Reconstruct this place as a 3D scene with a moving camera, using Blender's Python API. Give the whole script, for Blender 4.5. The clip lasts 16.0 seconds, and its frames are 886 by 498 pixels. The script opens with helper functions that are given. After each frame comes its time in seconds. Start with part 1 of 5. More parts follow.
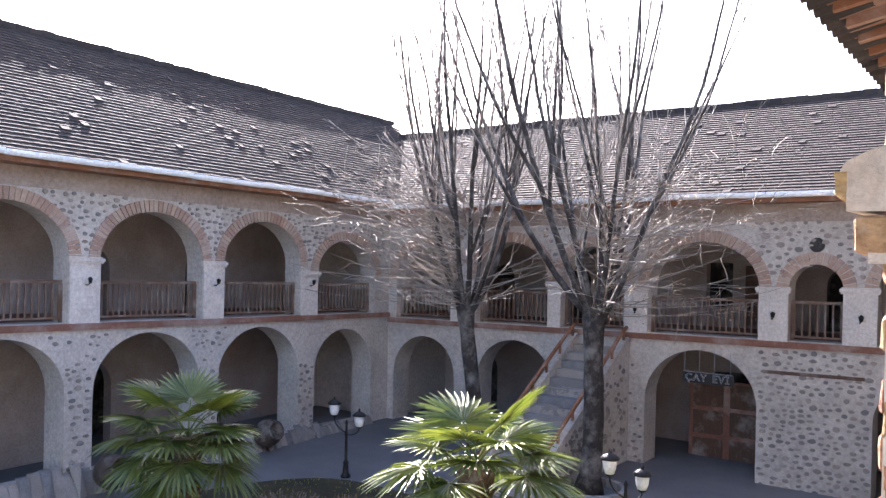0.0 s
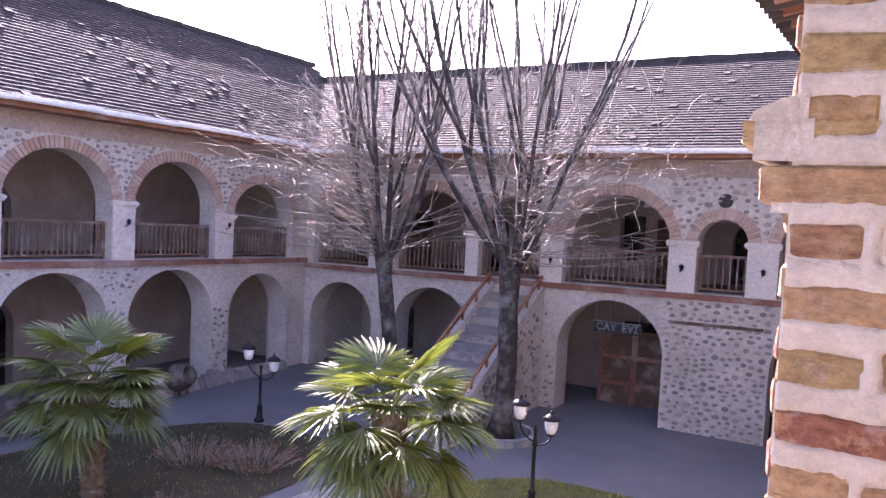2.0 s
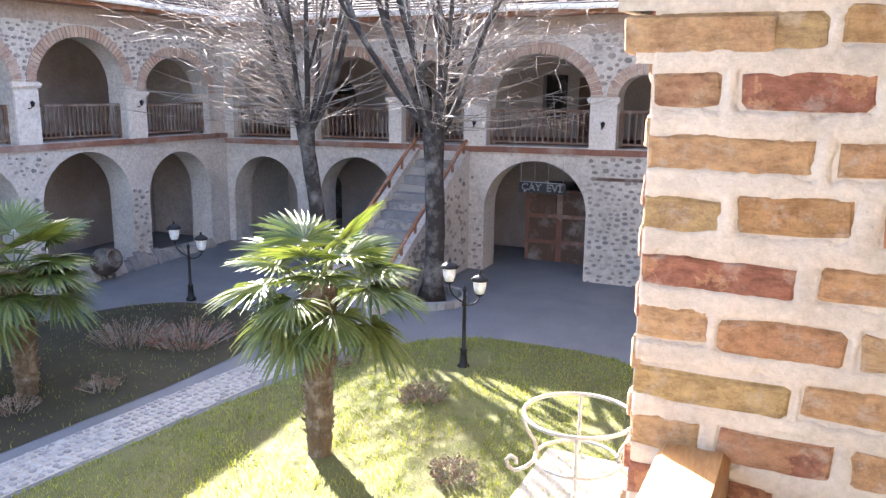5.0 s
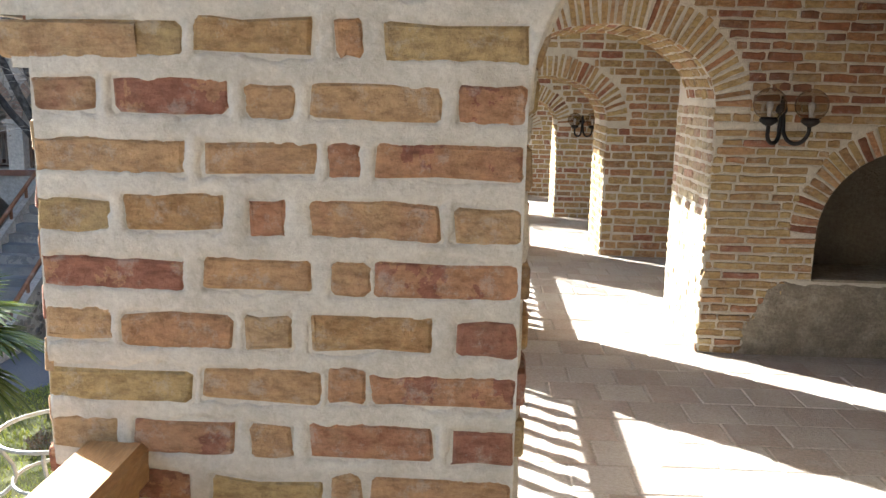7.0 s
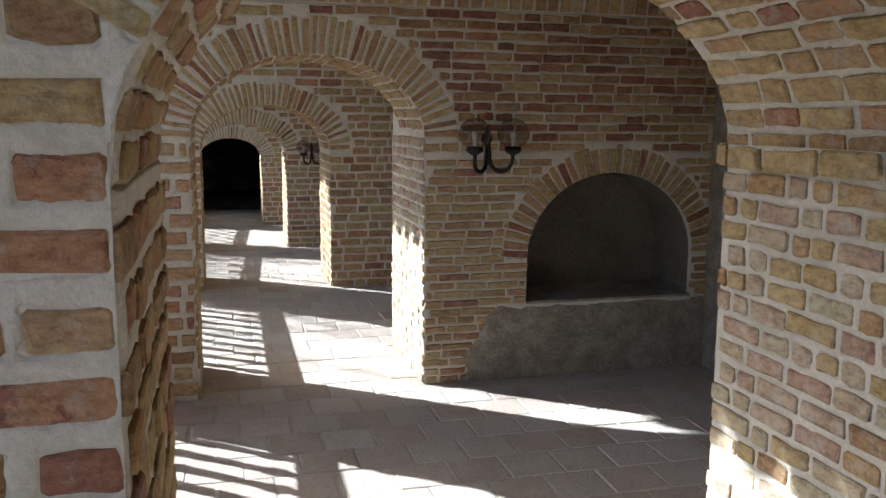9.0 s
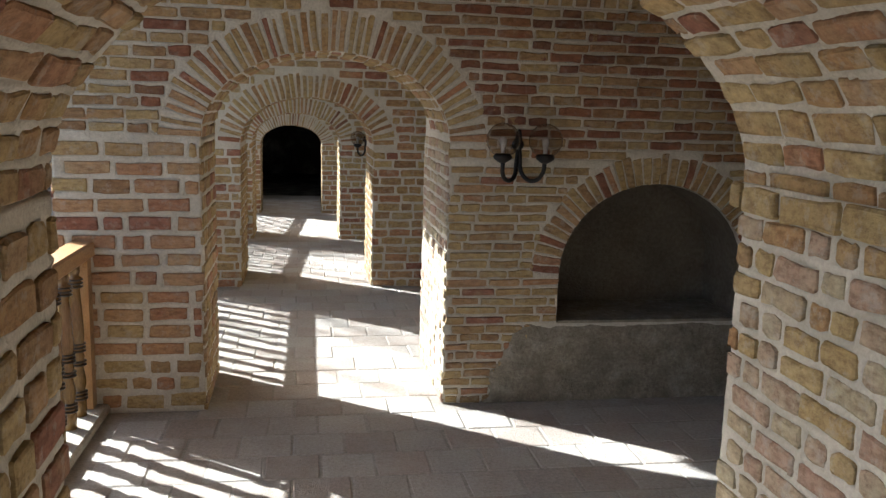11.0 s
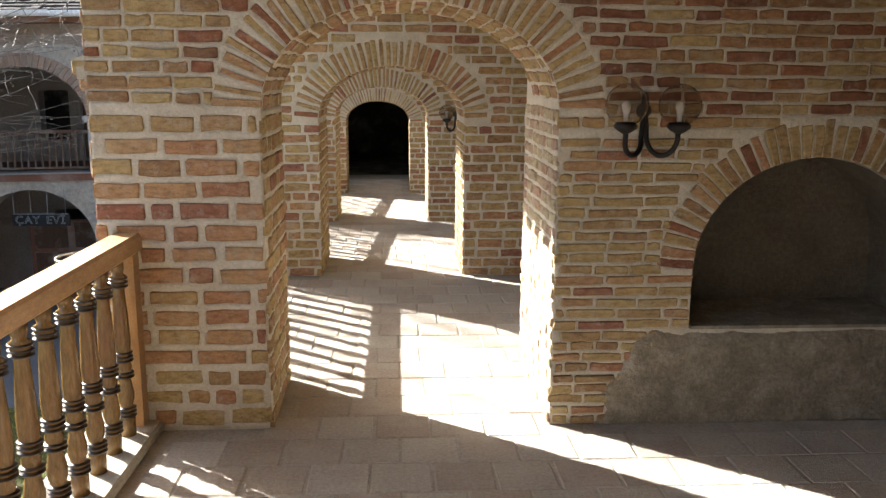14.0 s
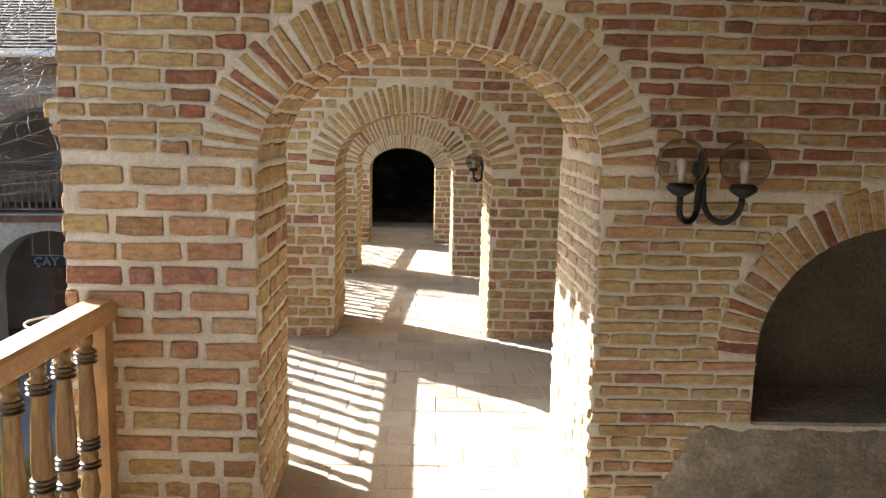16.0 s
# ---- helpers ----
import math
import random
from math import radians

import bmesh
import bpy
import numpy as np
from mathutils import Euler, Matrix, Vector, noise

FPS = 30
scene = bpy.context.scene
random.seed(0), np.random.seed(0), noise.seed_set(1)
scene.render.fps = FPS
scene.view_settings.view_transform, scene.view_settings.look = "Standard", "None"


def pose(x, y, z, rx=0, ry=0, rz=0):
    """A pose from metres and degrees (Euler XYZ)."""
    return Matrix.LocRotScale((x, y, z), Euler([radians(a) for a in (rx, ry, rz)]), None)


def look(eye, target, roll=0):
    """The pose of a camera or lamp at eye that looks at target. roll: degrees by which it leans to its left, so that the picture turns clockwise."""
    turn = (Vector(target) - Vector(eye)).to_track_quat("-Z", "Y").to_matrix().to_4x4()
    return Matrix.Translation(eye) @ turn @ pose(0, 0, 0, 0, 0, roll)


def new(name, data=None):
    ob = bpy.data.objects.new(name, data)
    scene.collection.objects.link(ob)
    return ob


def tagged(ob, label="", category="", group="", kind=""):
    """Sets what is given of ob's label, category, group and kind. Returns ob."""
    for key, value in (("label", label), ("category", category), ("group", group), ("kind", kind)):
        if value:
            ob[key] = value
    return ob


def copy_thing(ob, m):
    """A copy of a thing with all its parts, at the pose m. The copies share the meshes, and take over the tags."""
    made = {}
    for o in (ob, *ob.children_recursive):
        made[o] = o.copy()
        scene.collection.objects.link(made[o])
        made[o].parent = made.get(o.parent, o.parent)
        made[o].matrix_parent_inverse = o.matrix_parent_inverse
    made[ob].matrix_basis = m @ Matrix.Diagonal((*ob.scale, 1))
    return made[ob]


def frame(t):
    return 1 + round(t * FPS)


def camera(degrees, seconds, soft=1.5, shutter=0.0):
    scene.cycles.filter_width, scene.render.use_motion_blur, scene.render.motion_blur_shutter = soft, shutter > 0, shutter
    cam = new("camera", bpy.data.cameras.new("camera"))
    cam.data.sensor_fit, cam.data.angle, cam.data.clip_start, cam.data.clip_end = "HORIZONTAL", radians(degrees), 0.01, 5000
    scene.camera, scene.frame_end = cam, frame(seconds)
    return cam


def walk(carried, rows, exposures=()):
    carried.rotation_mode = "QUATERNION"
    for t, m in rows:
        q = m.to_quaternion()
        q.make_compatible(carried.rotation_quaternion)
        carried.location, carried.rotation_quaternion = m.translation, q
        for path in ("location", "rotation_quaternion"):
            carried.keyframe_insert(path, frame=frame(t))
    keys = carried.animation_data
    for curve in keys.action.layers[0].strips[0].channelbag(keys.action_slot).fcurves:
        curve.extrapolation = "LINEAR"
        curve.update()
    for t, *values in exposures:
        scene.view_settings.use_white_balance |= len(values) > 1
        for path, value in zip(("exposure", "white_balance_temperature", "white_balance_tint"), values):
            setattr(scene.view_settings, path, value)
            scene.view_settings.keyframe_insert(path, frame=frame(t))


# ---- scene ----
import numpy as np

cam = camera(55.5, 16.0, 1.4)
PATH = [
    (0, (0.2, -1.544, 1.594), (-0.953, 0.09, 1.583), 1.3),
    (0.5, (0.202, -1.535, 1.592), (-0.897, 0.136, 1.572), 1.8),
    (1, (0.201, -1.526, 1.589), (-0.852, 0.173, 1.537), 2.1),
    (1.5, (0.2, -1.513, 1.583), (-0.809, 0.212, 1.489), 2.4),
    (2, (0.198, -1.504, 1.58), (-0.789, 0.231, 1.452), 2.9),
    (2.5, (0.198, -1.503, 1.574), (-0.769, 0.238, 1.399), 3.4),
    (3, (0.201, -1.5, 1.57), (-0.75, 0.244, 1.336), 3.5),
    (3.2, (0.199, -1.501, 1.567), (-0.747, 0.242, 1.311), 3.4),
    (5.3, (0.342, -1.473, 1.578), (-0.429, 0.317, 1.13), 0.6),
    (5.5, (0.405, -1.467, 1.576), (-0.324, 0.338, 1.12), 1.0),
    (6, (0.568, -1.448, 1.576), (0.021, 0.422, 1.124), 1.8),
    (6.5, (0.683, -1.45, 1.546), (0.385, 0.489, 1.16), 2.2),
    (7, (0.774, -1.452, 1.554), (0.702, 0.513, 1.187), 1.4),
    (7.5, (0.836, -1.441, 1.556), (0.977, 0.521, 1.198), 1.0),
    (8, (0.866, -1.381, 1.558), (1.286, 0.546, 1.23), 0.8),
    (8.2, (0.862, -1.349, 1.562), (1.376, 0.56, 1.257), 0.4),
    (10.3, (1.353, -1.052, 1.728), (1.748, 0.882, 1.406), 2.0),
    (10.5, (1.365, -1.038, 1.734), (1.713, 0.903, 1.404), 1.9),
    (11, (1.377, -0.937, 1.721), (1.707, 1.006, 1.377), 1.7),
    (11.5, (1.389, -0.783, 1.709), (1.72, 1.161, 1.375), 1.4),
    (12, (1.403, -0.671, 1.706), (1.682, 1.28, 1.365), 1.2),
    (12.5, (1.449, -0.544, 1.697), (1.605, 1.415, 1.324), 1.9),
    (13, (1.478, -0.42, 1.689), (1.558, 1.538, 1.289), 2.0),
    (13.5, (1.433, -0.272, 1.67), (1.555, 1.686, 1.282), 0.8),
    (14, (1.428, -0.14, 1.642), (1.547, 1.816, 1.242), 0.4),
    (14.5, (1.497, -0.002, 1.631), (1.502, 1.964, 1.263), 1.5),
    (15, (1.564, 0.118, 1.654), (1.49, 2.093, 1.345), 2.8),
    (15.5, (1.535, 0.247, 1.66), (1.511, 2.226, 1.37), 2.4),
    (16, (1.476, 0.4, 1.657), (1.533, 2.377, 1.361), 1.3),
]
EXPOSURE = [(0, 3.12, 6300, 21), (1.5, 3.27, 6150, 46), (3, 3.17, 6300, 36), (4.6, 3.8, 6400, 20), (5.5, 3.75, 6250, 15), (6.0, 3.58, 6400, 9), (6.6, 3.27, 6400, 5), (7.2, 2.72, 5850, 7),
            (8.2, 2.22, 5450, 7), (10.3, 2.03, 5580, 5), (11.0, 2.12, 5650, 5), (12.0, 2.17, 5900, 6), (13.0, 2.48, 6250, 7), (14.0, 2.62, 6400, 7), (15.0, 2.92, 6550, 7), (16, 2.93, 6600, 7)]
walk(cam, [(t, look(eye, target, roll)) for t, eye, target, roll in PATH], EXPOSURE)

# ---- world, sun ----
SUN_EL = radians(31.5)
TO_SUN = Vector((-0.788 * math.cos(SUN_EL), 0.616 * math.cos(SUN_EL), math.sin(SUN_EL)))
world = bpy.data.worlds.new("sky")
scene.world = world
world.use_nodes = True
wn = world.node_tree
sky = wn.nodes.new("ShaderNodeTexSky")
sky.sky_type, sky.sun_disc = "NISHITA", False
sky.sun_elevation, sky.sun_rotation = SUN_EL, math.atan2(TO_SUN.x, TO_SUN.y)
sky.air_density, sky.dust_density, sky.ozone_density = 1.0, 2.5, 1.0
wn.links.new(sky.outputs[0], wn.nodes["Background"].inputs[0])
wn.nodes["Background"].inputs[1].default_value = 0.095
sun = new("sun", bpy.data.lights.new("sun", "SUN"))
sun.data.energy, sun.data.angle, sun.data.color = 5.0, radians(0.53), (1.0, 0.965, 0.91)
sun.matrix_world = look((0, 0, 30), Vector((0, 0, 30)) - TO_SUN)


# ---- materials ----
def ramp(nt, stops):
    r = nt.nodes.new("ShaderNodeValToRGB")
    e = r.color_ramp.elements
    while len(e) < len(stops):
        e.new(0.5)
    for el, (p, c) in zip(e, stops):
        el.position, el.color = p, (*c, 1)
    return r


def math_node(nt, op, a, b=None):
    m = nt.nodes.new("ShaderNodeMath")
    m.operation = op
    for i, v in enumerate((a, b)):
        if v is None:
            continue
        if isinstance(v, (int, float)):
            m.inputs[i].default_value = v
        else:
            nt.links.new(v, m.inputs[i])
    return m.outputs[0]


def noise_node(nt, coord, scale, detail=4.0, rough=0.6, stretch=None):
    if stretch:
        mp = nt.nodes.new("ShaderNodeMapping")
        mp.inputs["Scale"].default_value = stretch
        nt.links.new(coord, mp.inputs[0])
        coord = mp.outputs[0]
    n = nt.nodes.new("ShaderNodeTexNoise")
    n.inputs["Scale"].default_value, n.inputs["Detail"].default_value, n.inputs["Roughness"].default_value = scale, detail, rough
    nt.links.new(coord, n.inputs["Vector"])
    return n.outputs["Fac"]


def mix_col(nt, fac, a, b, mode="MIX"):
    m = nt.nodes.new("ShaderNodeMix")
    m.data_type, m.blend_type = "RGBA", mode
    for sock, v in ((m.inputs[0], fac), (m.inputs[6], a), (m.inputs[7], b)):
        if isinstance(v, (int, float)):
            sock.default_value = v
        elif isinstance(v, tuple):
            sock.default_value = (*v, 1)
        else:
            nt.links.new(v, sock)
    return m.outputs[2]


def material(name, colours, rough=0.9, scale=3.0, grain=40.0, bump=0.4, dist=0.01, metal=0.0, per_piece=False, stain=0.35, speck=0.7, pits=0.8,
             stain_col=(0.5, 0.47, 0.43), stretch=None, spec=0.3, bump_scale=None, smear=0.0, smear_col=(0.47, 0.44, 0.39), translucent=0.0):
    """A surface: colours spread by noise (or piece by piece), broad stains, fine grain and relief."""
    m = bpy.data.materials.new(name)
    m.use_nodes = True
    nt = m.node_tree
    b = nt.nodes["Principled BSDF"]
    co = nt.nodes.new("ShaderNodeNewGeometry").outputs["Position"]
    big = noise_node(nt, co, scale, 5, 0.65, stretch)
    fine = noise_node(nt, co, grain, 5, 0.7, stretch)
    fac = math_node(nt, "ADD", math_node(nt, "MULTIPLY", big, 0.75), math_node(nt, "MULTIPLY", fine, 0.25))
    n = len(colours)
    if per_piece:
        info = nt.nodes.new("ShaderNodeObjectInfo").outputs["Random"]
        isl = nt.nodes.new("ShaderNodeNewGeometry").outputs["Random Per Island"]
        fac = math_node(nt, "FRACT", math_node(nt, "ADD", math_node(nt, "ADD", info, isl), math_node(nt, "MULTIPLY", big, 0.3)))
        stops = [(i / n, c) for i, c in enumerate(colours)]
    else:
        stops = [(0.3 + 0.4 * i / max(1, n - 1), c) for i, c in enumerate(colours)]
    col = ramp(nt, stops)
    nt.links.new(fac, col.inputs[0])
    out = col.outputs[0]
    g = ramp(nt, [(0.3, (0.62, 0.62, 0.62)), (0.7, (1.18, 1.18, 1.18))])
    nt.links.new(fine, g.inputs[0])
    out = mix_col(nt, speck, out, g.outputs[0], "MULTIPLY")
    if per_piece and smear:
        blot = ramp(nt, [(0.35, (0.55, 0.5, 0.47)), (0.55, (1.0, 1.0, 1.0)), (0.72, (1.22, 1.2, 1.15))])
        nt.links.new(noise_node(nt, co, 22, 6, 0.7, (1.0, 1.0, 2.2)), blot.inputs[0])
        out = mix_col(nt, 0.85, out, blot.outputs[0], "MULTIPLY")
    if stain:
        s = ramp(nt, [(0.48, (0, 0, 0)), (0.68, (1, 1, 1))])
        nt.links.new(noise_node(nt, co, scale * 0.55, 6, 0.7), s.inputs[0])
        out = mix_col(nt, math_node(nt, "MULTIPLY", s.outputs[0], stain), out, stain_col)
    if smear:
        sm = ramp(nt, [(0.53, (0, 0, 0)), (0.62, (1, 1, 1))])
        nt.links.new(noise_node(nt, co, 17, 8, 0.72), sm.inputs[0])
        out = mix_col(nt, math_node(nt, "MULTIPLY", sm.outputs[0], smear), out, smear_col)
    if smear and per_piece:
        pit = ramp(nt, [(0.60, (1, 1, 1)), (0.70, (0.35, 0.32, 0.3))])
        nt.links.new(noise_node(nt, co, 55, 4, 0.6), pit.inputs[0])
        out = mix_col(nt, pits, out, pit.outputs[0], "MULTIPLY")
    nt.links.new(out, b.inputs["Base Color"])
    b.inputs["Roughness"].default_value, b.inputs["Metallic"].default_value = rough, metal
    b.inputs["Specular IOR Level"].default_value = spec
    if bump:
        bn = nt.nodes.new("ShaderNodeBump")
        bn.inputs["Strength"].default_value, bn.inputs["Distance"].default_value = bump, dist
        nt.links.new(noise_node(nt, co, bump_scale or grain, 6, 0.7, stretch), bn.inputs["Height"])
        nt.links.new(bn.outputs[0], b.inputs["Normal"])
    if translucent:
        tr = nt.nodes.new("ShaderNodeBsdfTranslucent")
        nt.links.new(mix_col(nt, 1.0, out, (1.5, 1.5, 0.8), "MULTIPLY"), tr.inputs[0])
        mx = nt.nodes.new("ShaderNodeMixShader")
        mx.inputs[0].default_value = translucent
        nt.links.new(b.outputs[0], mx.inputs[1])
        nt.links.new(tr.outputs[0], mx.inputs[2])
        nt.links.new(mx.outputs[0], nt.nodes["Material Output"].inputs["Surface"])
    return m


BRICK = material("fired_brick", [(0.39, 0.205, 0.115), (0.42, 0.25, 0.13), (0.44, 0.29, 0.155), (0.36, 0.175, 0.10), (0.41, 0.225, 0.12), (0.43, 0.30, 0.165), (0.29, 0.13, 0.085)],
                 0.93, 11, 90, 0.9, 0.008, per_piece=True, stain=0.25, stain_col=(0.36, 0.25, 0.16), smear=0.33, speck=0.45, pits=0.25)
YELLOW = material("buff_brick", [(0.39, 0.275, 0.125), (0.43, 0.315, 0.15), (0.37, 0.215, 0.10), (0.47, 0.355, 0.175), (0.40, 0.28, 0.135), (0.29, 0.17, 0.09), (0.42, 0.31, 0.15)],
                  0.93, 11, 90, 0.9, 0.008, per_piece=True, stain=0.25, stain_col=(0.34, 0.27, 0.17), smear=0.33, speck=0.5, pits=0.35)
PALEBRICK = material("pale_brick", [(0.42, 0.345, 0.21), (0.44, 0.37, 0.245), (0.40, 0.265, 0.19), (0.46, 0.40, 0.27), (0.38, 0.235, 0.17), (0.43, 0.34, 0.215)],
                     0.94, 11, 90, 0.9, 0.008, per_piece=True, stain=0.25, stain_col=(0.40, 0.36, 0.29), smear=0.4, speck=0.5, pits=0.35)
DARKBRICK = material("dark_brick", [(0.20, 0.085, 0.055), (0.27, 0.115, 0.065), (0.34, 0.20, 0.095), (0.16, 0.075, 0.05), (0.30, 0.13, 0.07), (0.37, 0.24, 0.12)],
                     0.93, 11, 90, 0.9, 0.008, per_piece=True, stain=0.2, stain_col=(0.22, 0.16, 0.11), smear=0.2, speck=0.5, pits=0.3)
MORTAR = material("lime_mortar", [(0.45, 0.41, 0.34), (0.57, 0.525, 0.445), (0.66, 0.615, 0.535)], 0.96, 7, 90, 0.9, 0.012, stain=0.4, stain_col=(0.35, 0.305, 0.235), bump_scale=45, speck=0.45)
GREYMORTAR = material("grey_mortar", [(0.40, 0.36, 0.30), (0.51, 0.465, 0.395), (0.59, 0.55, 0.475)], 0.96, 6, 90, 0.6, 0.012, stain=0.55, stain_col=(0.34, 0.305, 0.25), bump_scale=26, speck=0.3)
PLASTER = material("old_render", [(0.17, 0.145, 0.11), (0.28, 0.245, 0.19), (0.42, 0.38, 0.31)], 0.95, 9, 50, 1.0, 0.03, stain=0.5, stain_col=(0.15, 0.125, 0.095), bump_scale=18, speck=0.5)
# Deepens the niche's shade by colour; paler plaster rendered too bright.
NICHE = material("darkened_niche_plaster", [(0.11, 0.092, 0.072), (0.16, 0.135, 0.105), (0.20, 0.17, 0.135)], 0.95, 4, 40, 0.8, 0.02, stain=0.4, stain_col=(0.08, 0.067, 0.055))
TILE = material("floor_tile", [(0.37, 0.32, 0.27), (0.41, 0.37, 0.32), (0.39, 0.32, 0.265), (0.44, 0.40, 0.35), (0.35, 0.29, 0.24)], 0.85, 5, 60, 0.8, 0.01, per_piece=True, stain=0.5, stain_col=(0.45, 0.42, 0.375))
GROUT = material("floor_joint", [(0.31, 0.275, 0.23), (0.39, 0.35, 0.30)], 0.95, 6, 60, 0.6, 0.006)
FACADE = material("facade_plaster", [(0.34, 0.31, 0.28), (0.46, 0.42, 0.38), (0.55, 0.51, 0.46)], 0.95, 0.9, 14, 0.8, 0.02, stain=0.45, stain_col=(0.33, 0.28, 0.24))
STONE = material("river_stone", [(0.18, 0.165, 0.155), (0.23, 0.205, 0.185), (0.16, 0.155, 0.155), (0.29, 0.255, 0.225)], 0.9, 4, 40, 0.6, 0.01, per_piece=True, stain=0.2)
ARCHBRICK = material("arch_brick", [(0.36, 0.25, 0.19), (0.40, 0.30, 0.23), (0.33, 0.22, 0.17)], 0.95, 4, 30, 0.5, 0.01, per_piece=True, stain=0.3)
PILASTER = material("pale_pier_plaster", [(0.46, 0.42, 0.38), (0.55, 0.505, 0.46), (0.62, 0.57, 0.52)], 0.95, 2, 16, 0.6, 0.015, stain=0.35, stain_col=(0.38, 0.33, 0.29))
CORNICE = material("brown_plaster", [(0.27, 0.215, 0.18), (0.34, 0.275, 0.235), (0.40, 0.335, 0.285)], 0.95, 1.2, 14, 0.6, 0.015, stain=0.4, stain_col=(0.22, 0.175, 0.15))
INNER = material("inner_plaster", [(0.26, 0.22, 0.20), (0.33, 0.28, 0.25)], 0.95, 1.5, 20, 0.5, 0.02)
ROOF = material("roof_tile", [(0.046, 0.038, 0.035), (0.058, 0.047, 0.043), (0.052, 0.043, 0.04), (0.068, 0.056, 0.051), (0.042, 0.036, 0.035)], 0.9, 2.5, 25, 0.5, 0.01, per_piece=True, stain=0.2, stain_col=(0.085, 0.077, 0.07), spec=0.08)
BAND = material("rust_band", [(0.16, 0.075, 0.05), (0.22, 0.10, 0.07)], 0.8, 2, 30, 0.4, 0.01)
GUTTER = material("white_gutter", [(0.84, 0.84, 0.84), (0.88, 0.88, 0.88)], 0.35, 2, 20, 0.0, 0.005, stain=0.0, spec=0.5)
WOOD = material("varnished_wood", [(0.36, 0.19, 0.075), (0.44, 0.255, 0.11), (0.50, 0.31, 0.145)], 0.4, 4, 30, 0.35, 0.004, stain=0.15, stain_col=(0.2, 0.09, 0.03), stretch=(6, 1, 3), spec=0.5)
PLANK = material("grey_plank", [(0.30, 0.26, 0.20), (0.40, 0.36, 0.29)], 0.8, 4, 40, 0.5, 0.005, stretch=(6, 1, 3))
BALUSTER = material("stained_wood", [(0.12, 0.064, 0.018), (0.185, 0.105, 0.032), (0.24, 0.145, 0.05)], 0.26, 5, 35, 0.25, 0.004, stain=0.4, stain_col=(0.17, 0.06, 0.025), stretch=(4, 4, 0.8), spec=0.5)
DARKWOOD = material("dark_wood", [(0.07, 0.04, 0.028), (0.11, 0.062, 0.04)], 0.7, 3, 40, 0.4, 0.006, stretch=(4, 4, 0.6))
SOFFIT = material("soffit_wood", [(0.20, 0.085, 0.045), (0.27, 0.12, 0.06)], 0.75, 3, 40, 0.4, 0.006, stretch=(1, 5, 5))
ASPHALT = material("paving", [(0.12, 0.12, 0.125), (0.16, 0.16, 0.165)], 0.92, 0.7, 30, 0.5, 0.01, stain=0.4, stain_col=(0.20, 0.195, 0.19))
# Left lawn's soil: dormant brown, darkened further to hold the wing's shade.
SHADY = material("brown_lawn_soil_with_shade", [(0.028, 0.024, 0.014), (0.045, 0.04, 0.02), (0.06, 0.05, 0.028)], 0.95, 1.2, 50, 0.8, 0.02, stain=0.4, stain_col=(0.05, 0.036, 0.024))
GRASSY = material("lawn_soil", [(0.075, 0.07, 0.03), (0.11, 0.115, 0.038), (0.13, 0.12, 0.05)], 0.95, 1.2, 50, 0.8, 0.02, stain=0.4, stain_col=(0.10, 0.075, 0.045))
IRON = material("black_iron", [(0.018, 0.018, 0.02), (0.035, 0.033, 0.032)], 0.5, 6, 60, 0.3, 0.003, metal=0.6, stain=0.15, stain_col=(0.06, 0.05, 0.045))
# Near-black colour that stands in for interiors without light.
DARK = material("unlit_black", [(0.03, 0.028, 0.026), (0.045, 0.04, 0.038)], 0.95, 2, 20, 0.2, 0.01)


# ---- building helpers ----
def link_mesh(name, verts, faces, mat, parent=None, label="", smooth=False):
    me = bpy.data.meshes.new(name)
    me.from_pydata([tuple(v) for v in verts], [], faces)
    me.update()
    me.materials.append(mat)
    if smooth:
        me.polygons.foreach_set("use_smooth", [True] * len(me.polygons))
    ob = new(name, me)
    if parent is not None:
        ob.parent = parent
    if label:
        tagged(ob, label=label)
    return ob


def part(name, bm, mat, parent=None, label="", smooth=False):
    me = bpy.data.meshes.new(name)
    bm.to_mesh(me)
    bm.free()
    me.materials.append(mat)
    if smooth:
        me.polygons.foreach_set("use_smooth", [True] * len(me.polygons))
    ob = new(name, me)
    if parent is not None:
        ob.parent = parent
    if label:
        tagged(ob, label=label)
    return ob


def root(name, label, category="", group="", kind="", at=(0, 0, 0)):
    ob = new(name)
    ob.location = at
    return tagged(ob, label, category, group, kind)


class Soup:
    """Verts and faces gathered into one mesh."""

    def __init__(self, to=None):
        self.v, self.f, self.to = [], [], to

    def add(self, verts, faces):
        o = len(self.v)
        self.v += [self.to(*p) if self.to else p for p in verts]
        self.f += [tuple(o + i for i in q) for q in faces]

    def box(self, x0, x1, y0, y1, z0, z1):
        self.add([(x, y, z) for x in (x0, x1) for y in (y0, y1) for z in (z0, z1)],
                 [(0, 1, 3, 2), (4, 6, 7, 5), (0, 4, 5, 1), (2, 3, 7, 6), (0, 2, 6, 4), (1, 5, 7, 3)])

    def tube(self, pts, radii, sides=8, cap=True):
        rings = []
        n = len(pts)
        side = None
        for i, p in enumerate(pts):
            p = Vector(p)
            d = Vector(pts[min(i + 1, n - 1)]) - Vector(pts[max(i - 1, 0)])
            d = d.normalized() if d.length > 1e-9 else Vector((0, 0, 1))
            if side is None:
                side = d.orthogonal().normalized()
            else:
                side = (side - d * side.dot(d))
                side = side.normalized() if side.length > 1e-6 else d.orthogonal().normalized()
            b = d.cross(side)
            r = radii[i] if isinstance(radii, (list, tuple)) else radii
            rings.append([p + (side * math.cos(2 * math.pi * k / sides) + b * math.sin(2 * math.pi * k / sides)) * r for k in range(sides)])
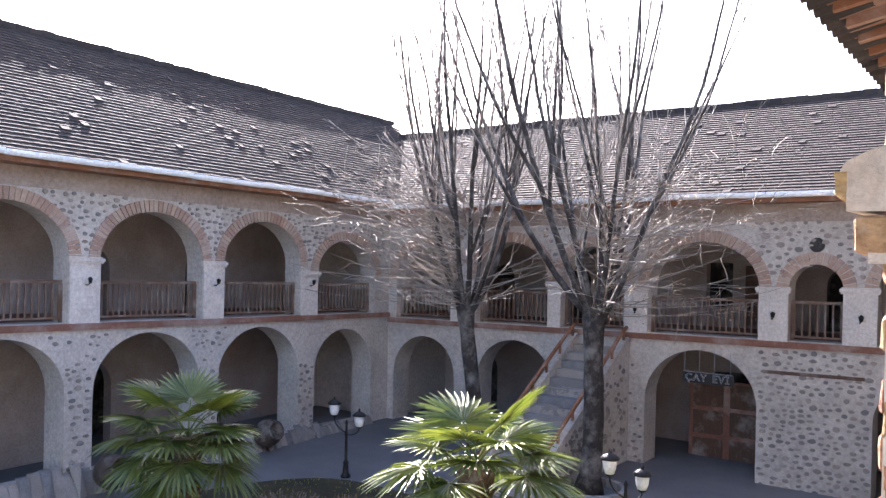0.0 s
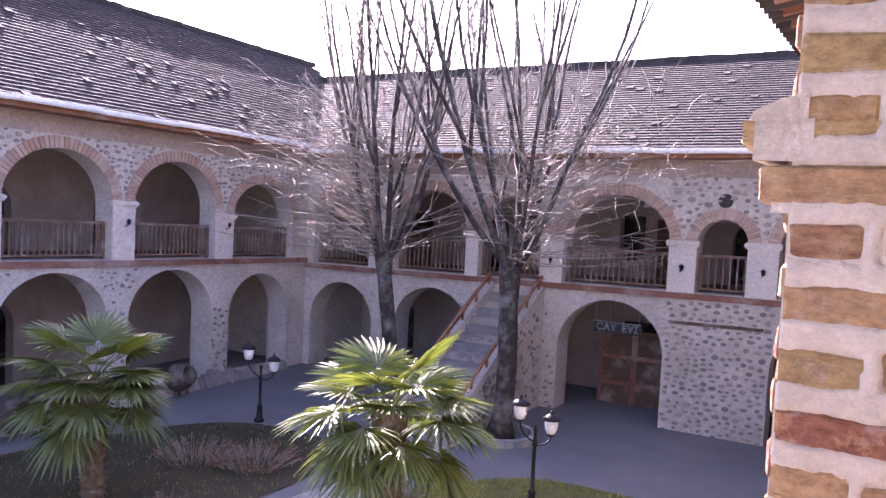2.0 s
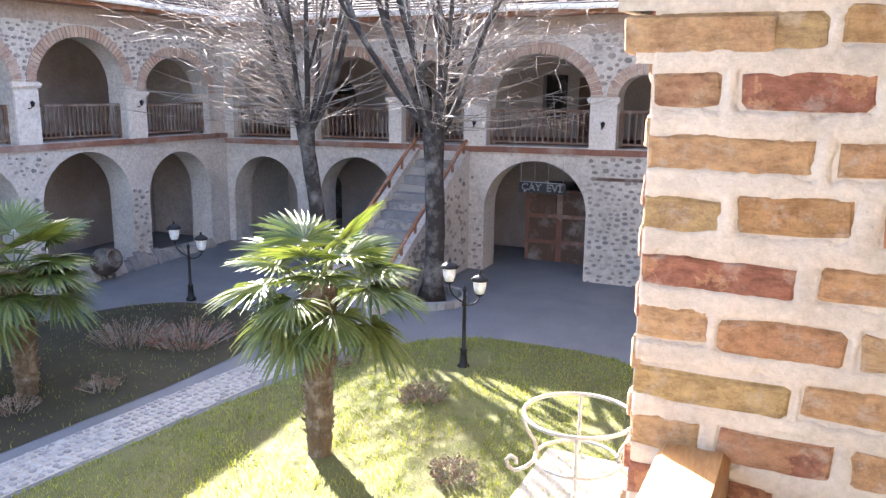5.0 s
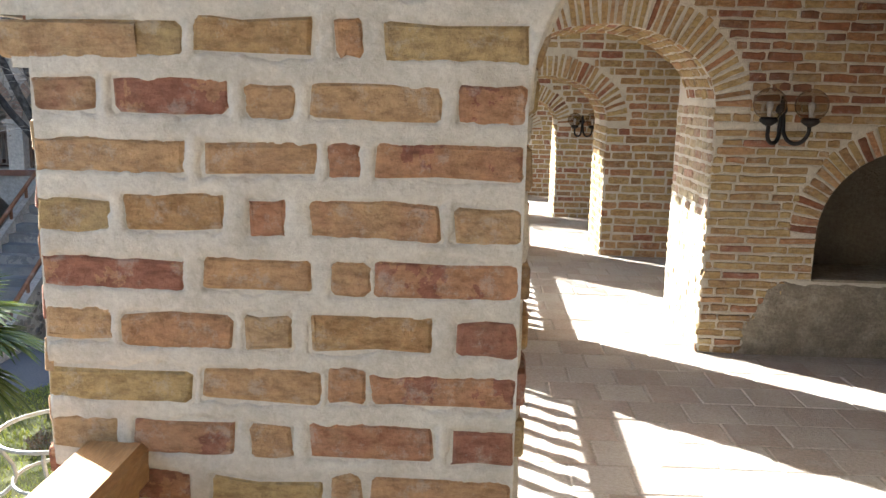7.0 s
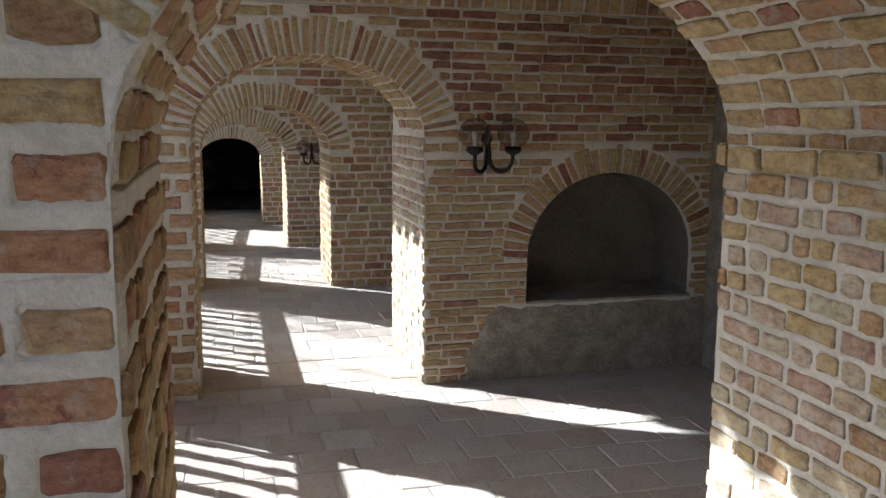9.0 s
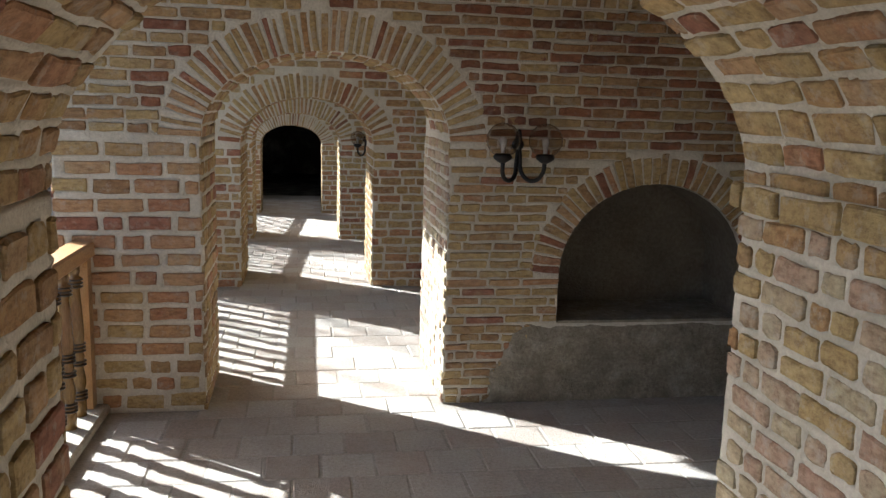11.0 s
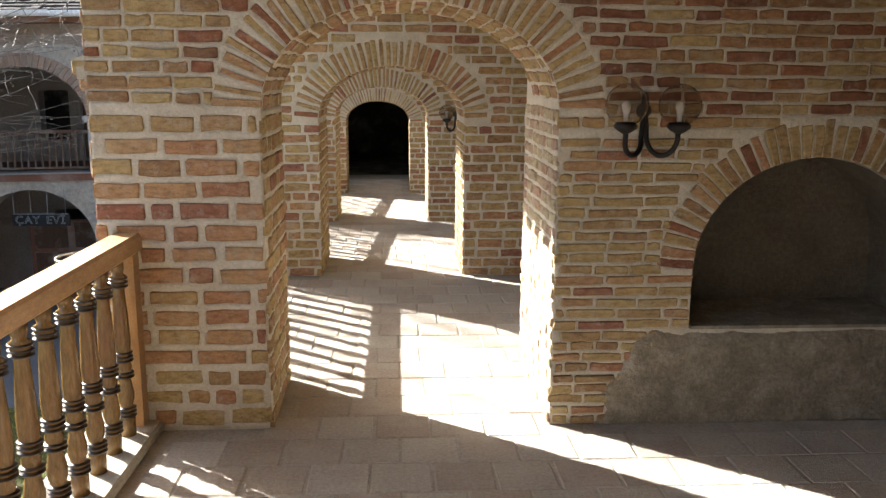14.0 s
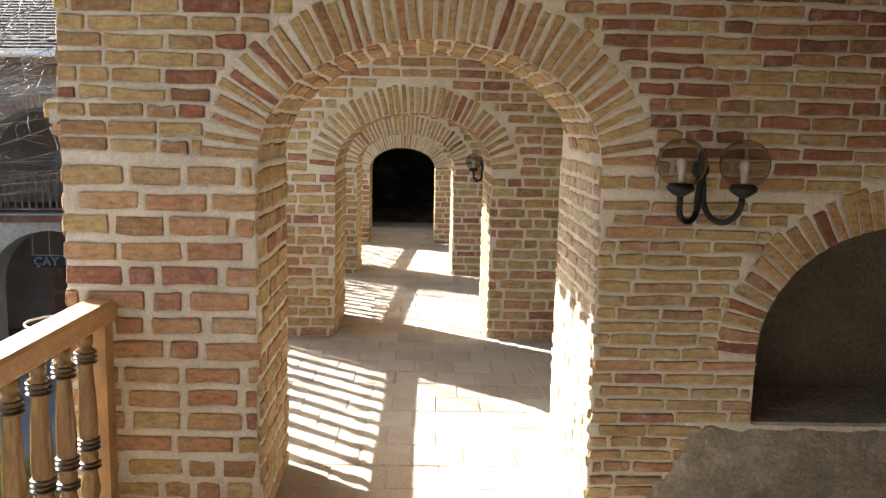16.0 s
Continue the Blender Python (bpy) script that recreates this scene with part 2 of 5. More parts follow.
        verts = [tuple(q) for ring in rings for q in ring]
        faces = [(i * sides + k, i * sides + (k + 1) % sides, (i + 1) * sides + (k + 1) % sides, (i + 1) * sides + k) for i in range(n - 1) for k in range(sides)]
        if cap:
            faces += [tuple(range(sides))[::-1], tuple((n - 1) * sides + k for k in range(sides))]
        self.add(verts, faces)

    def lathe(self, profile, sides=16, at=(0, 0, 0)):
        verts = [(at[0] + r * math.cos(2 * math.pi * k / sides), at[1] + r * math.sin(2 * math.pi * k / sides), at[2] + z) for r, z in profile for k in range(sides)]
        n = len(profile)
        faces = [(i * sides + k, i * sides + (k + 1) % sides, (i + 1) * sides + (k + 1) % sides, (i + 1) * sides + k) for i in range(n - 1) for k in range(sides)]
        faces += [tuple(range(sides))[::-1], tuple((n - 1) * sides + k for k in range(sides))]
        self.add(verts, faces)

    def weld(self):
        """Join verts that lie in one place, so that touching pieces make one body."""
        seen, at, verts = {}, [], []
        for p in self.v:
            key = tuple(round(c, 4) for c in p)
            if key not in seen:
                seen[key] = len(verts)
                verts.append(p)
            at.append(seen[key])
        self.f = [tuple(at[i] for i in q) for q in self.f]
        self.f = [q for q in self.f if len(set(q)) == len(q)]
        self.v = verts
        return self

    def make(self, name, mat, parent=None, label="", smooth=False):
        return link_mesh(name, self.v, self.f, mat, parent, label, smooth)


def box_ob(name, x0, x1, y0, y1, z0, z1, mat, parent=None, label=""):
    s = Soup()
    s.box(x0, x1, y0, y1, z0, z1)
    return s.make(name, mat, parent, label)


def arch_z(u, a, b, spring, rise):
    """Height of an arch over [a, b] at u."""
    k = (2 * u - a - b) / (b - a)
    return spring + rise * math.sqrt(max(0.0, 1 - k * k))


def arched(soup, u0, u1, z0, z1, v0, v1, openings, n=18):
    """A thick wall from v0 to v1 with arched openings (a, b, sill, spring, rise) cut through it."""
    at = u0
    for a, b, sill, spring, rise in sorted(openings):
        soup.box(at, a, v0, v1, z0, z1)
        if sill > z0:
            soup.box(a, b, v0, v1, z0, sill)
        us = [(a + b) / 2 - (b - a) / 2 * math.cos(math.pi * i / n) for i in range(n + 1)]
        vs, fs = [], []
        for u in us:
            zz = arch_z(u, a, b, spring, rise)
            vs += [(u, v0, zz), (u, v0, z1), (u, v1, zz), (u, v1, z1)]
        for i in range(n):
            p, q = 4 * i, 4 * i + 4
            fs += [(p, q, q + 1, p + 1), (p + 2, p + 3, q + 3, q + 2), (p, p + 2, q + 2, q), (p + 1, q + 1, q + 3, p + 3)]
        soup.add(vs, fs)
        at = b
    soup.box(at, u1, v0, v1, z0, z1)


rng = random.Random(7)


def brick_form(lx, lz, deep, jit=0.004):
    """Verts and faces of one worn brick: u along, v out of the wall, z up, from the corner."""
    r = lambda s=jit: rng.uniform(-s, s)
    e = min(0.006, lz * 0.12)
    k = min(0.006, lz * 0.1, lx * 0.1) * rng.uniform(0.4, 1.6)
    m = lx * rng.uniform(0.3, 0.7)
    rim = [(k, 0), (m, r(0.004)), (lx - k, 0), (lx, k), (lx, lz - k), (lx - k, lz), (lx - m, lz + r(0.004)), (k, lz), (0, lz - k), (0, k)]
    rim = [(x + r(), z + r()) for x, z in rim]
    cx, cz = lx / 2, lz / 2
    n = len(rim)
    inn = [(x + max(-e, min(e, (cx - x) * 0.5)) + r(0.002), z + max(-e, min(e, (cz - z) * 0.5)) + r(0.002)) for x, z in rim]
    t1, t2 = r(0.003), r(0.003)
    v = [(x, -0.02, z) for x, z in rim] + [(x, deep - e * 0.7, z) for x, z in rim] + [(x, deep + t1 * (x / lx - 0.5) + t2 * (z / lz - 0.5) + r(0.0015), z) for x, z in inn]
    f = [(i, (i + 1) % n, n + (i + 1) % n, n + i) for i in range(n)] + [(n + i, n + (i + 1) % n, 2 * n + (i + 1) % n, 2 * n + i) for i in range(n)] + [tuple(range(2 * n, 3 * n))]
    return v, f


def value_noise(x, y, scale, seed):
    """Smooth noise from 0 to 1 over arrays of coordinates."""
    x, y = x * scale, y * scale
    ix, iy = np.floor(x), np.floor(y)
    fx, fy = x - ix, y - iy
    fx, fy = fx * fx * (3 - 2 * fx), fy * fy * (3 - 2 * fy)
    h = lambda i, j: np.modf(np.abs(np.sin(i * 127.1 + j * 311.7 + seed * 74.7) * 43758.5453))[0]
    return (h(ix, iy) * (1 - fx) + h(ix + 1, iy) * fx) * (1 - fy) + (h(ix, iy + 1) * (1 - fx) + h(ix + 1, iy + 1) * fx) * fy


def layered(x, y, scale, seed, steps=3):
    return sum(value_noise(x, y, scale * 2.1 ** k, seed + k) * 0.5 ** k for k in range(steps)) / sum(0.5 ** k for k in range(steps)) * 2 - 1


def pointing(parent, to, u0, u1, z0, z1, laid, solid, cell, mat, top=0.008, recess=0.002, rough=0.003, lap=0.006, cover=None, seed=1):
    """The mortar between laid bricks: a trowelled skin that fills the joints and laps over the bricks' edges."""
    nu, nz = max(2, int((u1 - u0) / cell)), max(2, int((z1 - z0) / cell))
    us, zs = np.linspace(u0, u1, nu + 1), np.linspace(z0, z1, nz + 1)
    U, Z = np.meshgrid(us, zs, indexing="ij")
    D = np.full(U.shape, 0.08)
    for cu, cz, hu, hz, an in laid:
        R = math.hypot(hu, hz) + 0.04
        i0, i1 = np.searchsorted(us, (cu - R, cu + R))
        j0, j1 = np.searchsorted(zs, (cz - R, cz + R))
        if i0 >= i1 or j0 >= j1:
            continue
        du, dz = U[i0:i1, j0:j1] - cu, Z[i0:i1, j0:j1] - cz
        c, sn = math.cos(an), math.sin(an)
        qu, qz = np.abs(du * c + dz * sn) - hu, np.abs(-du * sn + dz * c) - hz
        d = np.minimum(np.maximum(qu, qz), 0) + np.hypot(np.maximum(qu, 0), np.maximum(qz, 0))
        D[i0:i1, j0:j1] = np.minimum(D[i0:i1, j0:j1], d)
    D = D + lap * (0.9 * layered(U, Z, 14, seed) + 0.9 * layered(U, Z, 60, seed + 9))
    if cover is not None:
        D = D + cover(U, Z)
    k = np.clip((D + 0.008) / 0.011, 0, 1)
    k = k * k * (3 - 2 * k)
    level = top - recess + rough * (layered(U, Z, 7, seed + 20) + 0.6 * layered(U, Z, 35, seed + 30)) + 0.0025 * np.clip(D / 0.03, -1, 1)
    crack = np.clip(layered(U, Z, 11, seed + 50) * 2.2, 0, 1) * np.exp(-((D - 0.001) / 0.0045) ** 2)
    H = -0.004 + k * (level + 0.004) - 0.007 * crack
    H[0, :], H[-1, :], H[:, 0], H[:, -1] = -0.002, -0.002, -0.002, -0.002
    ok = solid(U, Z)
    idx = np.arange(U.size).reshape(U.shape)
    keep = ok[:-1, :-1] & ok[1:, :-1] & ok[1:, 1:] & ok[:-1, 1:]
    quads = np.stack([idx[:-1, :-1], idx[1:, :-1], idx[1:, 1:], idx[:-1, 1:]], -1)[keep]
    verts = np.stack(to(U.ravel(), H.ravel(), Z.ravel()), -1)
    me = bpy.data.meshes.new("mortar")
    me.from_pydata(verts.tolist(), [], quads.tolist())
    me.update()
    me.materials.append(mat)
    me.polygons.foreach_set("use_smooth", [True] * len(me.polygons))
    ob = new("mortar", me)
    ob.parent = parent
    return tagged(ob, kind="stuff")


def flat_to(origin, along, out):
    o, a, n = origin, along, out
    return lambda u, h, z: (o[0] + a[0] * u + n[0] * h, o[1] + a[1] * u + n[1] * h, o[2] + z)


def off_arches(*openings):
    """True outside arched openings (left, right, sill, spring, rise)."""
    def solid(U, Z):
        ok = np.ones(U.shape, bool)
        for a, b, sill, spring, rise in openings:
            k = (2 * U - a - b) / (b - a)
            roof = spring + rise * np.sqrt(np.clip(1 - k * k, 0, 1))
            ok &= ~((np.abs(k) < 1) & (Z > sill) & (Z < roof))
        return ok
    return solid


BRICKS = {}


def brick_mesh(lx, lz, mat):
    key = (round(lx * 100) // 2, round(lz * 500), mat.name, rng.randrange(4))
    if key not in BRICKS:
        v, f = brick_form(1.0 * lx, lz, 0.0, 0.004)
        me = bpy.data.meshes.new("brick")
        me.from_pydata(v, [], f)
        me.update()
        me.materials.append(mat)
        BRICKS[key] = (me, lx)
    return BRICKS[key]


def brickwork(parent, origin, along, out, width, height, course, lens, joint, mat, inside, singles=300, mat2=None, pick=None, proud=0.008, laid=None):
    """Lays courses of bricks on a face: single bricks as objects up to singles, the rest as one mesh."""
    along, out, origin = Vector(along), Vector(out), Vector(origin)
    up = Vector((0, 0, 1))
    rest = Soup()
    rest2 = Soup()
    count = 0
    row, z = 0, 0.0
    while z + course * 0.6 < height:
        ch = course * rng.uniform(0.97, 1.03)
        u = -rng.uniform(0, lens[0]) if row % 2 else -rng.uniform(0, 0.3) * lens[0]
        bh = ch - joint * rng.uniform(0.85, 1.15)
        while u < width:
            ln = rng.choice(lens) * rng.uniform(0.93, 1.06)
            a, b = max(u, 0.0), min(u + ln, width)
            u += ln + joint * rng.uniform(0.7, 1.2)
            if b - a < 0.035:
                continue
            # trim against the openings
            k = 6
            ok = [inside(a + (b - a) * (i + 0.5) / k, z + bh / 2) and inside(a + (b - a) * (i + 0.5) / k, z + bh * 0.95) and inside(a + (b - a) * (i + 0.5) / k, z + 0.03 * bh) for i in range(k)]
            if not any(ok):
                continue
            i0, i1 = ok.index(True), k - ok[::-1].index(True)
            a, b = a + (b - a) * i0 / k, a + (b - a) * i1 / k
            if b - a < 0.03:
                continue
            p = proud + rng.uniform(-0.003, 0.004)
            zz = z + rng.uniform(-0.004, 0.004)
            m = mat2 if (mat2 and pick and pick(a, z)) else mat
            if laid is not None:
                laid.append((a + (b - a) / 2 + origin.dot(along), zz + bh / 2 + origin.z, (b - a) / 2, bh / 2, 0.0))
            pos = origin + along * a + up * zz + out * p
            if count < singles:
                me, ml = brick_mesh(b - a, bh, m)
                ob = new("brick", me)
                rot = Matrix((along, out, up)).transposed().to_4x4()
                ob.matrix_basis = Matrix.Translation(pos) @ rot @ pose(0, 0, 0, 0, rng.uniform(-1.0, 1.0), 0) @ Matrix.Diagonal(((b - a) / ml, 1, 1, 1))
                ob.parent = parent
                count += 1
            else:
                v, f = brick_form(b - a, bh, 0.0)
                (rest2 if m is mat2 else rest).add([tuple(pos + along * x + out * y + up * q) for x, y, q in v], f)
        z += ch
        row += 1
    for s, m in ((rest, mat), (rest2, mat2)):
        if s.v:
            tagged(s.make("brickwork", m, parent), kind="stuff")


def voussoirs(parent, centre_u, half, spring, rise, origin, along, out, ring, count, mat, joint=0.018, proud=0.01, skip=0, laid=None, mixed=()):
    """Bricks on edge fanned round an arch."""
    along, out, origin = Vector(along), Vector(out), Vector(origin)
    up = Vector((0, 0, 1))
    # even steps along the curve
    fine = 400
    pts = [(centre_u - half * math.cos(math.pi * i / fine), spring + rise * math.sin(math.pi * i / fine)) for i in range(fine + 1)]
    cum = [0.0]
    for p, q in zip(pts, pts[1:]):
        cum.append(cum[-1] + math.dist(p, q))
    for k in range(skip, count):
        s = (k + 0.5) / count * cum[-1]
        i = min(range(len(cum)), key=lambda j: abs(cum[j] - s))
        j0, j1 = max(i - 2, 0), min(i + 2, fine)
        t = Vector((pts[j1][0] - pts[j0][0], pts[j1][1] - pts[j0][1])).normalized()
        nrm = Vector((-t.y, t.x))
        w = cum[-1] / count - joint * rng.uniform(0.6, 1.3)
        L = ring * rng.uniform(0.9, 1.06)
        d = along * nrm.x + up * nrm.y
        side = along * t.x + up * t.y
        v, f = brick_form(L, w, 0.0, 0.004)
        grow = 1 + 0.25
        me = bpy.data.meshes.new("brick")
        base = along * pts[i][0] + up * pts[i][1] + origin + out * (proud + rng.uniform(-0.004, 0.004))
        tilt = rng.uniform(-0.05, 0.05)
        if laid is not None:
            mid = Vector(pts[i]) + nrm * (L / 2)
            laid.append((mid.x, mid.y, L / 2, w * 0.56, math.atan2(nrm.y, nrm.x)))
        me.from_pydata([tuple(base + d * x + side * ((z - w / 2) * (1 + (grow - 1) * x / L) + tilt * x) + out * y) for x, y, z in v], [], f)
        me.update()
        me.materials.append(rng.choice(mixed) if mixed and rng.random() < 0.35 else mat)
        ob = new("brick", me)
        ob.parent = parent


# ---- the gallery that is walked through ----
GROUND = -3.5
# near face, far face, jambs, floor level, spring, rise, courtyard face
WALLS = [(-4.6, -3.65, 0.86, 2.4, 0.0, 1.5, 0.5, 0.0), (0.0, 0.99, 0.86, 2.46, 0.0, 1.52, 0.56, 0.0), (3.66, 4.33, 0.85, 2.18, 0.0, 1.5, 0.47, 0.11),
         (6.8, 7.65, 0.83, 2.02, 0.0, 1.31, 0.42, 0.14), (10.2, 11.0, 0.74, 1.87, -0.13, 1.16, 0.37, 0.14), (13.8, 14.5, 0.67, 1.72, -0.27, 0.92, 0.34, 0.14), (16.75, 17.4, 0.5, 2.0, -0.4, 0.95, 0.6, 0.14)]
BACK = 4.1
SPRING = 2.25


def floor_z(y):
    return 0.0 if y < 7.3 else -0.039 * (y - 7.3)


s = Soup()
s.box(-0.02, BACK + 0.4, -8.0, 7.3, -0.35, -0.0045)
s.add([(x, y, floor_z(y) + d - 0.0045) for x in (-0.02, BACK + 0.4) for y in (7.3, 20.0) for d in (-0.35, 0)], [(0, 1, 3, 2), (4, 6, 7, 5), (0, 4, 5, 1), (2, 3, 7, 6), (0, 2, 6, 4), (1, 5, 7, 3)])
floor = tagged(s.make("floor", GROUT), "worn square terracotta floor tiles in sandy joints", "floor", kind="structure")

walls = []
for k, (y0, y1, xl, xr, zf, spring, rise, x0) in enumerate(WALLS):
    # the far face of the near wall is out of square
    s = Soup(lambda x, y, z: (x, y - 0.09 * max(0.0, min(1.0, (2.46 - x) / 1.6)) if y > 0.98 else y, z)) if k == 1 else Soup()
    mid = y0 + 0.5
    front = [(xl, xr, zf - 0.02, spring, rise)]
    if k == 2:
        front.append((2.84 - 0.1 * (k - 2), 3.99, 0.47, 0.76, 0.53))
    arched(s, x0, BACK, zf - 0.3, SPRING + 0.3, y0, mid, front)
    arched(s, x0, BACK, zf - 0.3, SPRING + 0.3, mid, y1, front[:1])
    if k == 2:
        s.box(xr, BACK, y1, 4.6, zf - 0.3, SPRING + 0.3)
    w = tagged(s.make("wall_%d" % (k + 1), GREYMORTAR if k == 1 else MORTAR), "brick cross wall with an arched passage and wide lime joints", "wall", kind="structure")
    walls.append(w)

# back wall, lower front and the vaulted ceiling
back = tagged(box_ob("wall_back", BACK, BACK + 0.4, -8.0, 17.4, -0.8, 3.4, PLASTER), "plain rendered back wall of the gallery", "wall", kind="structure")
tagged(box_ob("wall_end", 0.0, BACK, -8.4, -8.0, -0.8, 3.4, PLASTER), "plain rendered end wall of the gallery", "wall", kind="structure")
s = Soup(lambda u, v, z: (v, u, z))
arched(s, -8.0, 17.4, SPRING + 0.001, 3.5, 0.02, BACK, [(WALLS[k][1], WALLS[k + 1][0], SPRING + 0.001, SPRING, 0.58) for k in range(6)])
tagged(s.make("ceiling", MORTAR), "brick barrel vaults over the gallery bays", "ceiling", kind="structure")
# the room at the far end, closed and painted near-black to read as unlit
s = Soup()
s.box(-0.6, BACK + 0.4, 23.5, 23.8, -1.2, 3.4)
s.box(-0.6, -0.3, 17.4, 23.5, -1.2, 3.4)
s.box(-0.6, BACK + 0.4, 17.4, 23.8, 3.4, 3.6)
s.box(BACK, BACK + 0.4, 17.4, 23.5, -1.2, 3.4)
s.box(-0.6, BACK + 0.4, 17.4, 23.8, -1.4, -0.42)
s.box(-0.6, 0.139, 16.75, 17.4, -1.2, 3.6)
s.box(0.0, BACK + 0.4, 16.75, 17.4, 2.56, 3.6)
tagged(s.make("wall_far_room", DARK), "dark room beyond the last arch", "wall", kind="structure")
# basement below the gallery, facing the courtyard
s = Soup(lambda u, v, z: (v, u, z))
arched(s, -8.0, 16.6, GROUND - 0.3, -0.351, 0.05, 0.9, [(a, a + 2.6, GROUND - 0.3, -2.0, 1.1) for a in (-3.4, 0.95, 4.5, 8.0, 11.5)])
tagged(s.make("wall_basement", FACADE), "stone and plaster arcade below the gallery", "wall", kind="structure")
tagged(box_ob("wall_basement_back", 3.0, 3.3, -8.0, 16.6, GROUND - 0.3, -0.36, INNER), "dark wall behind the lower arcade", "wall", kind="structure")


def cap(y0, y1, x, courses, slope):
    """Impost on the courtyard side of a pier: courses of worn bricks (foot, height, projection) in mortar under a sloped top."""
    r = rng.uniform
    core = Soup()
    bricks = []
    for z, h, d in courses:
        core.box(x - d + 0.022, x + 0.03, y0 - 0.004, y1 + 0.004, z - 0.022, z + h)
        y = y0 - 0.004
        while y < y1:
            w = min(r(0.19, 0.23), y1 + 0.004 - y)
            if w > 0.04:
                b = Soup()
                v, f = brick_form(w - 0.014, h - 0.004, 0.0, 0.006)
                deep = 0.19 if y < y0 else 0.1
                b.add([(x - d - q + (d + deep - 0.02 if q < -0.015 else 0) + r(-0.003, 0.003), y + p, z + o) for p, q, o in v], f + [tuple(range(10))[::-1]])
                bricks.append(b)
            y += w
    z, h, d = courses[-1]
    n = 12
    vs = []
    for i in range(n + 1):
        y = y0 - 0.006 + (y1 - y0 + 0.012) * i / n
        vs += [(x - d + 0.01 + r(-0.006, 0.006), y, z + h - 0.004), (x - d * 0.8 + r(-0.008, 0.008), y, z + h + slope * 0.35 + r(-0.006, 0.006)), (x - d * 0.3 + r(-0.006, 0.006), y, z + h + slope * 0.7), (x + 0.02, y, z + h + slope), (x + 0.02, y, z + h - 0.004)]
    core.add(vs, [(5 * i + j, 5 * i + 5 + j, 5 * i + 6 + j, 5 * i + 1 + j) for i in range(n) for j in range(4)] + [(0, 1, 2, 3, 4), tuple(5 * n + j for j in (4, 3, 2, 1, 0))])
    ob = core.make("impost", MORTAR)
    for i, b in enumerate(bricks):
        b.make("brick", YELLOW if i % 3 else BRICK, ob)
    return ob


for k in (1, 2, 3):
    ob = cap(WALLS[k][0], WALLS[k][1] - (0.09 if k == 1 else 0), WALLS[k][7], [(1.60, 0.056, 0.05), (1.687, 0.048, 0.085)] if k == 1 else [(1.575, 0.055, 0.03), (1.645, 0.06, 0.062)], 0.045 if k == 1 else 0.02)
    ob.parent = walls[k]
    tagged(ob, "projecting buff brick impost with a mortar slope")

# own eave: boarded soffit, rafters and a row of tile ends
EX, EZ = -1.27, 3.65
eave = root("eave", "boarded eave with rafters and round tile ends", "eave", kind="structure")
s = Soup()
s.add([(EX, -9, EZ), (EX, 18, EZ), (0.3, 18, EZ + 0.35), (0.3, -9, EZ + 0.35), (EX, -9, EZ + 0.03), (EX, 18, EZ + 0.03), (0.3, 18, EZ + 0.38), (0.3, -9, EZ + 0.38)],
      [(0, 3, 2, 1), (4, 5, 6, 7), (0, 1, 5, 4), (3, 7, 6, 2)])
s.make("soffit", SOFFIT, eave)
for i in range(44):
    y = -8.5 + 0.6 * i
    r = Soup()
    r.add([(EX + 0.06, y, EZ - 0.075), (EX + 0.06, y + 0.09, EZ - 0.075), (EX + 0.06, y + 0.09, EZ + 0.012), (EX + 0.06, y, EZ + 0.012),
           (0.3, y, EZ + 0.24), (0.3, y + 0.09, EZ + 0.24), (0.3, y + 0.09, EZ + 0.347), (0.3, y, EZ + 0.347)], [(0, 3, 2, 1), (4, 5, 6, 7), (0, 1, 5, 4), (1, 2, 6, 5), (2, 3, 7, 6), (3, 0, 4, 7)])
    r.make("rafter", SOFFIT, eave)
s = Soup()
for i in range(102):
    y = -8.6 + 0.26 * i
    pts = [(0.105 * math.cos(a), 0.085 * math.sin(a)) for a in [math.pi * j / 6 for j in range(7)]]
    vs = []
    for x, z in ((EX - 0.09, EZ - 0.0), (EX + 0.45, EZ + 0.14)):
        vs += [(x, y + p, z + q + 0.02) for p, q in pts] + [(x, y + p * 0.72, z + q * 0.72 + 0.02) for p, q in pts]
    fs = []
    for j in range(6):
        fs += [(j, j + 1, 15 + j, 14 + j), (7 + j, 21 + j, 22 + j, 8 + j), (j, 7 + j, 8 + j, j + 1)]
    s.add(vs, fs)
for i in range(102):
    y = -8.47 + 0.26 * i
    pts = [(0.115 * math.cos(q), -0.10 * math.sin(q)) for q in [math.pi * j / 6 for j in range(7)]]
    vs = []
    for x, z in ((EX - 0.11, EZ + 0.03), (EX + 0.3, EZ + 0.145)):
        vs += [(x, y + p, z + q) for p, q in pts] + [(x, y + p * 0.8, z + q * 0.8) for p, q in pts]
    fs = []
    for j in range(6):
        fs += [(j, 14 + j, 15 + j, j + 1), (7 + j, 8 + j, 22 + j, 21 + j), (j, j + 1, 8 + j, 7 + j)]
    s.add(vs, fs)
tagged(s.make("roof_tiles", ROOF, eave), kind="stuff")
s = Soup()
s.add([(EX - 0.02, -9, EZ + 0.035), (EX - 0.02, 18, EZ + 0.035), (4.6, 18, EZ + 2.3), (4.6, -9, EZ + 2.3), (9, 18, EZ), (9, -9, EZ)], [(0, 3, 2, 1), (3, 5, 4, 2)])
s.make("roof_slope", ROOF, eave)


# ---- the two wings across the courtyard ----
def wing(name, to, u0, u1, up_arches, low_arches, fl, eave_z, ridge_v, ridge_z, doors_up, doors_low, oculus=None, stone_up=None, stone_low=None):
    """A two-storey arcaded wing in (u, v, z): u along the front, v back from it."""
    w = root(name, "two-storey stone and brick arcaded wing with a tiled roof", "building")
    s = Soup(to)
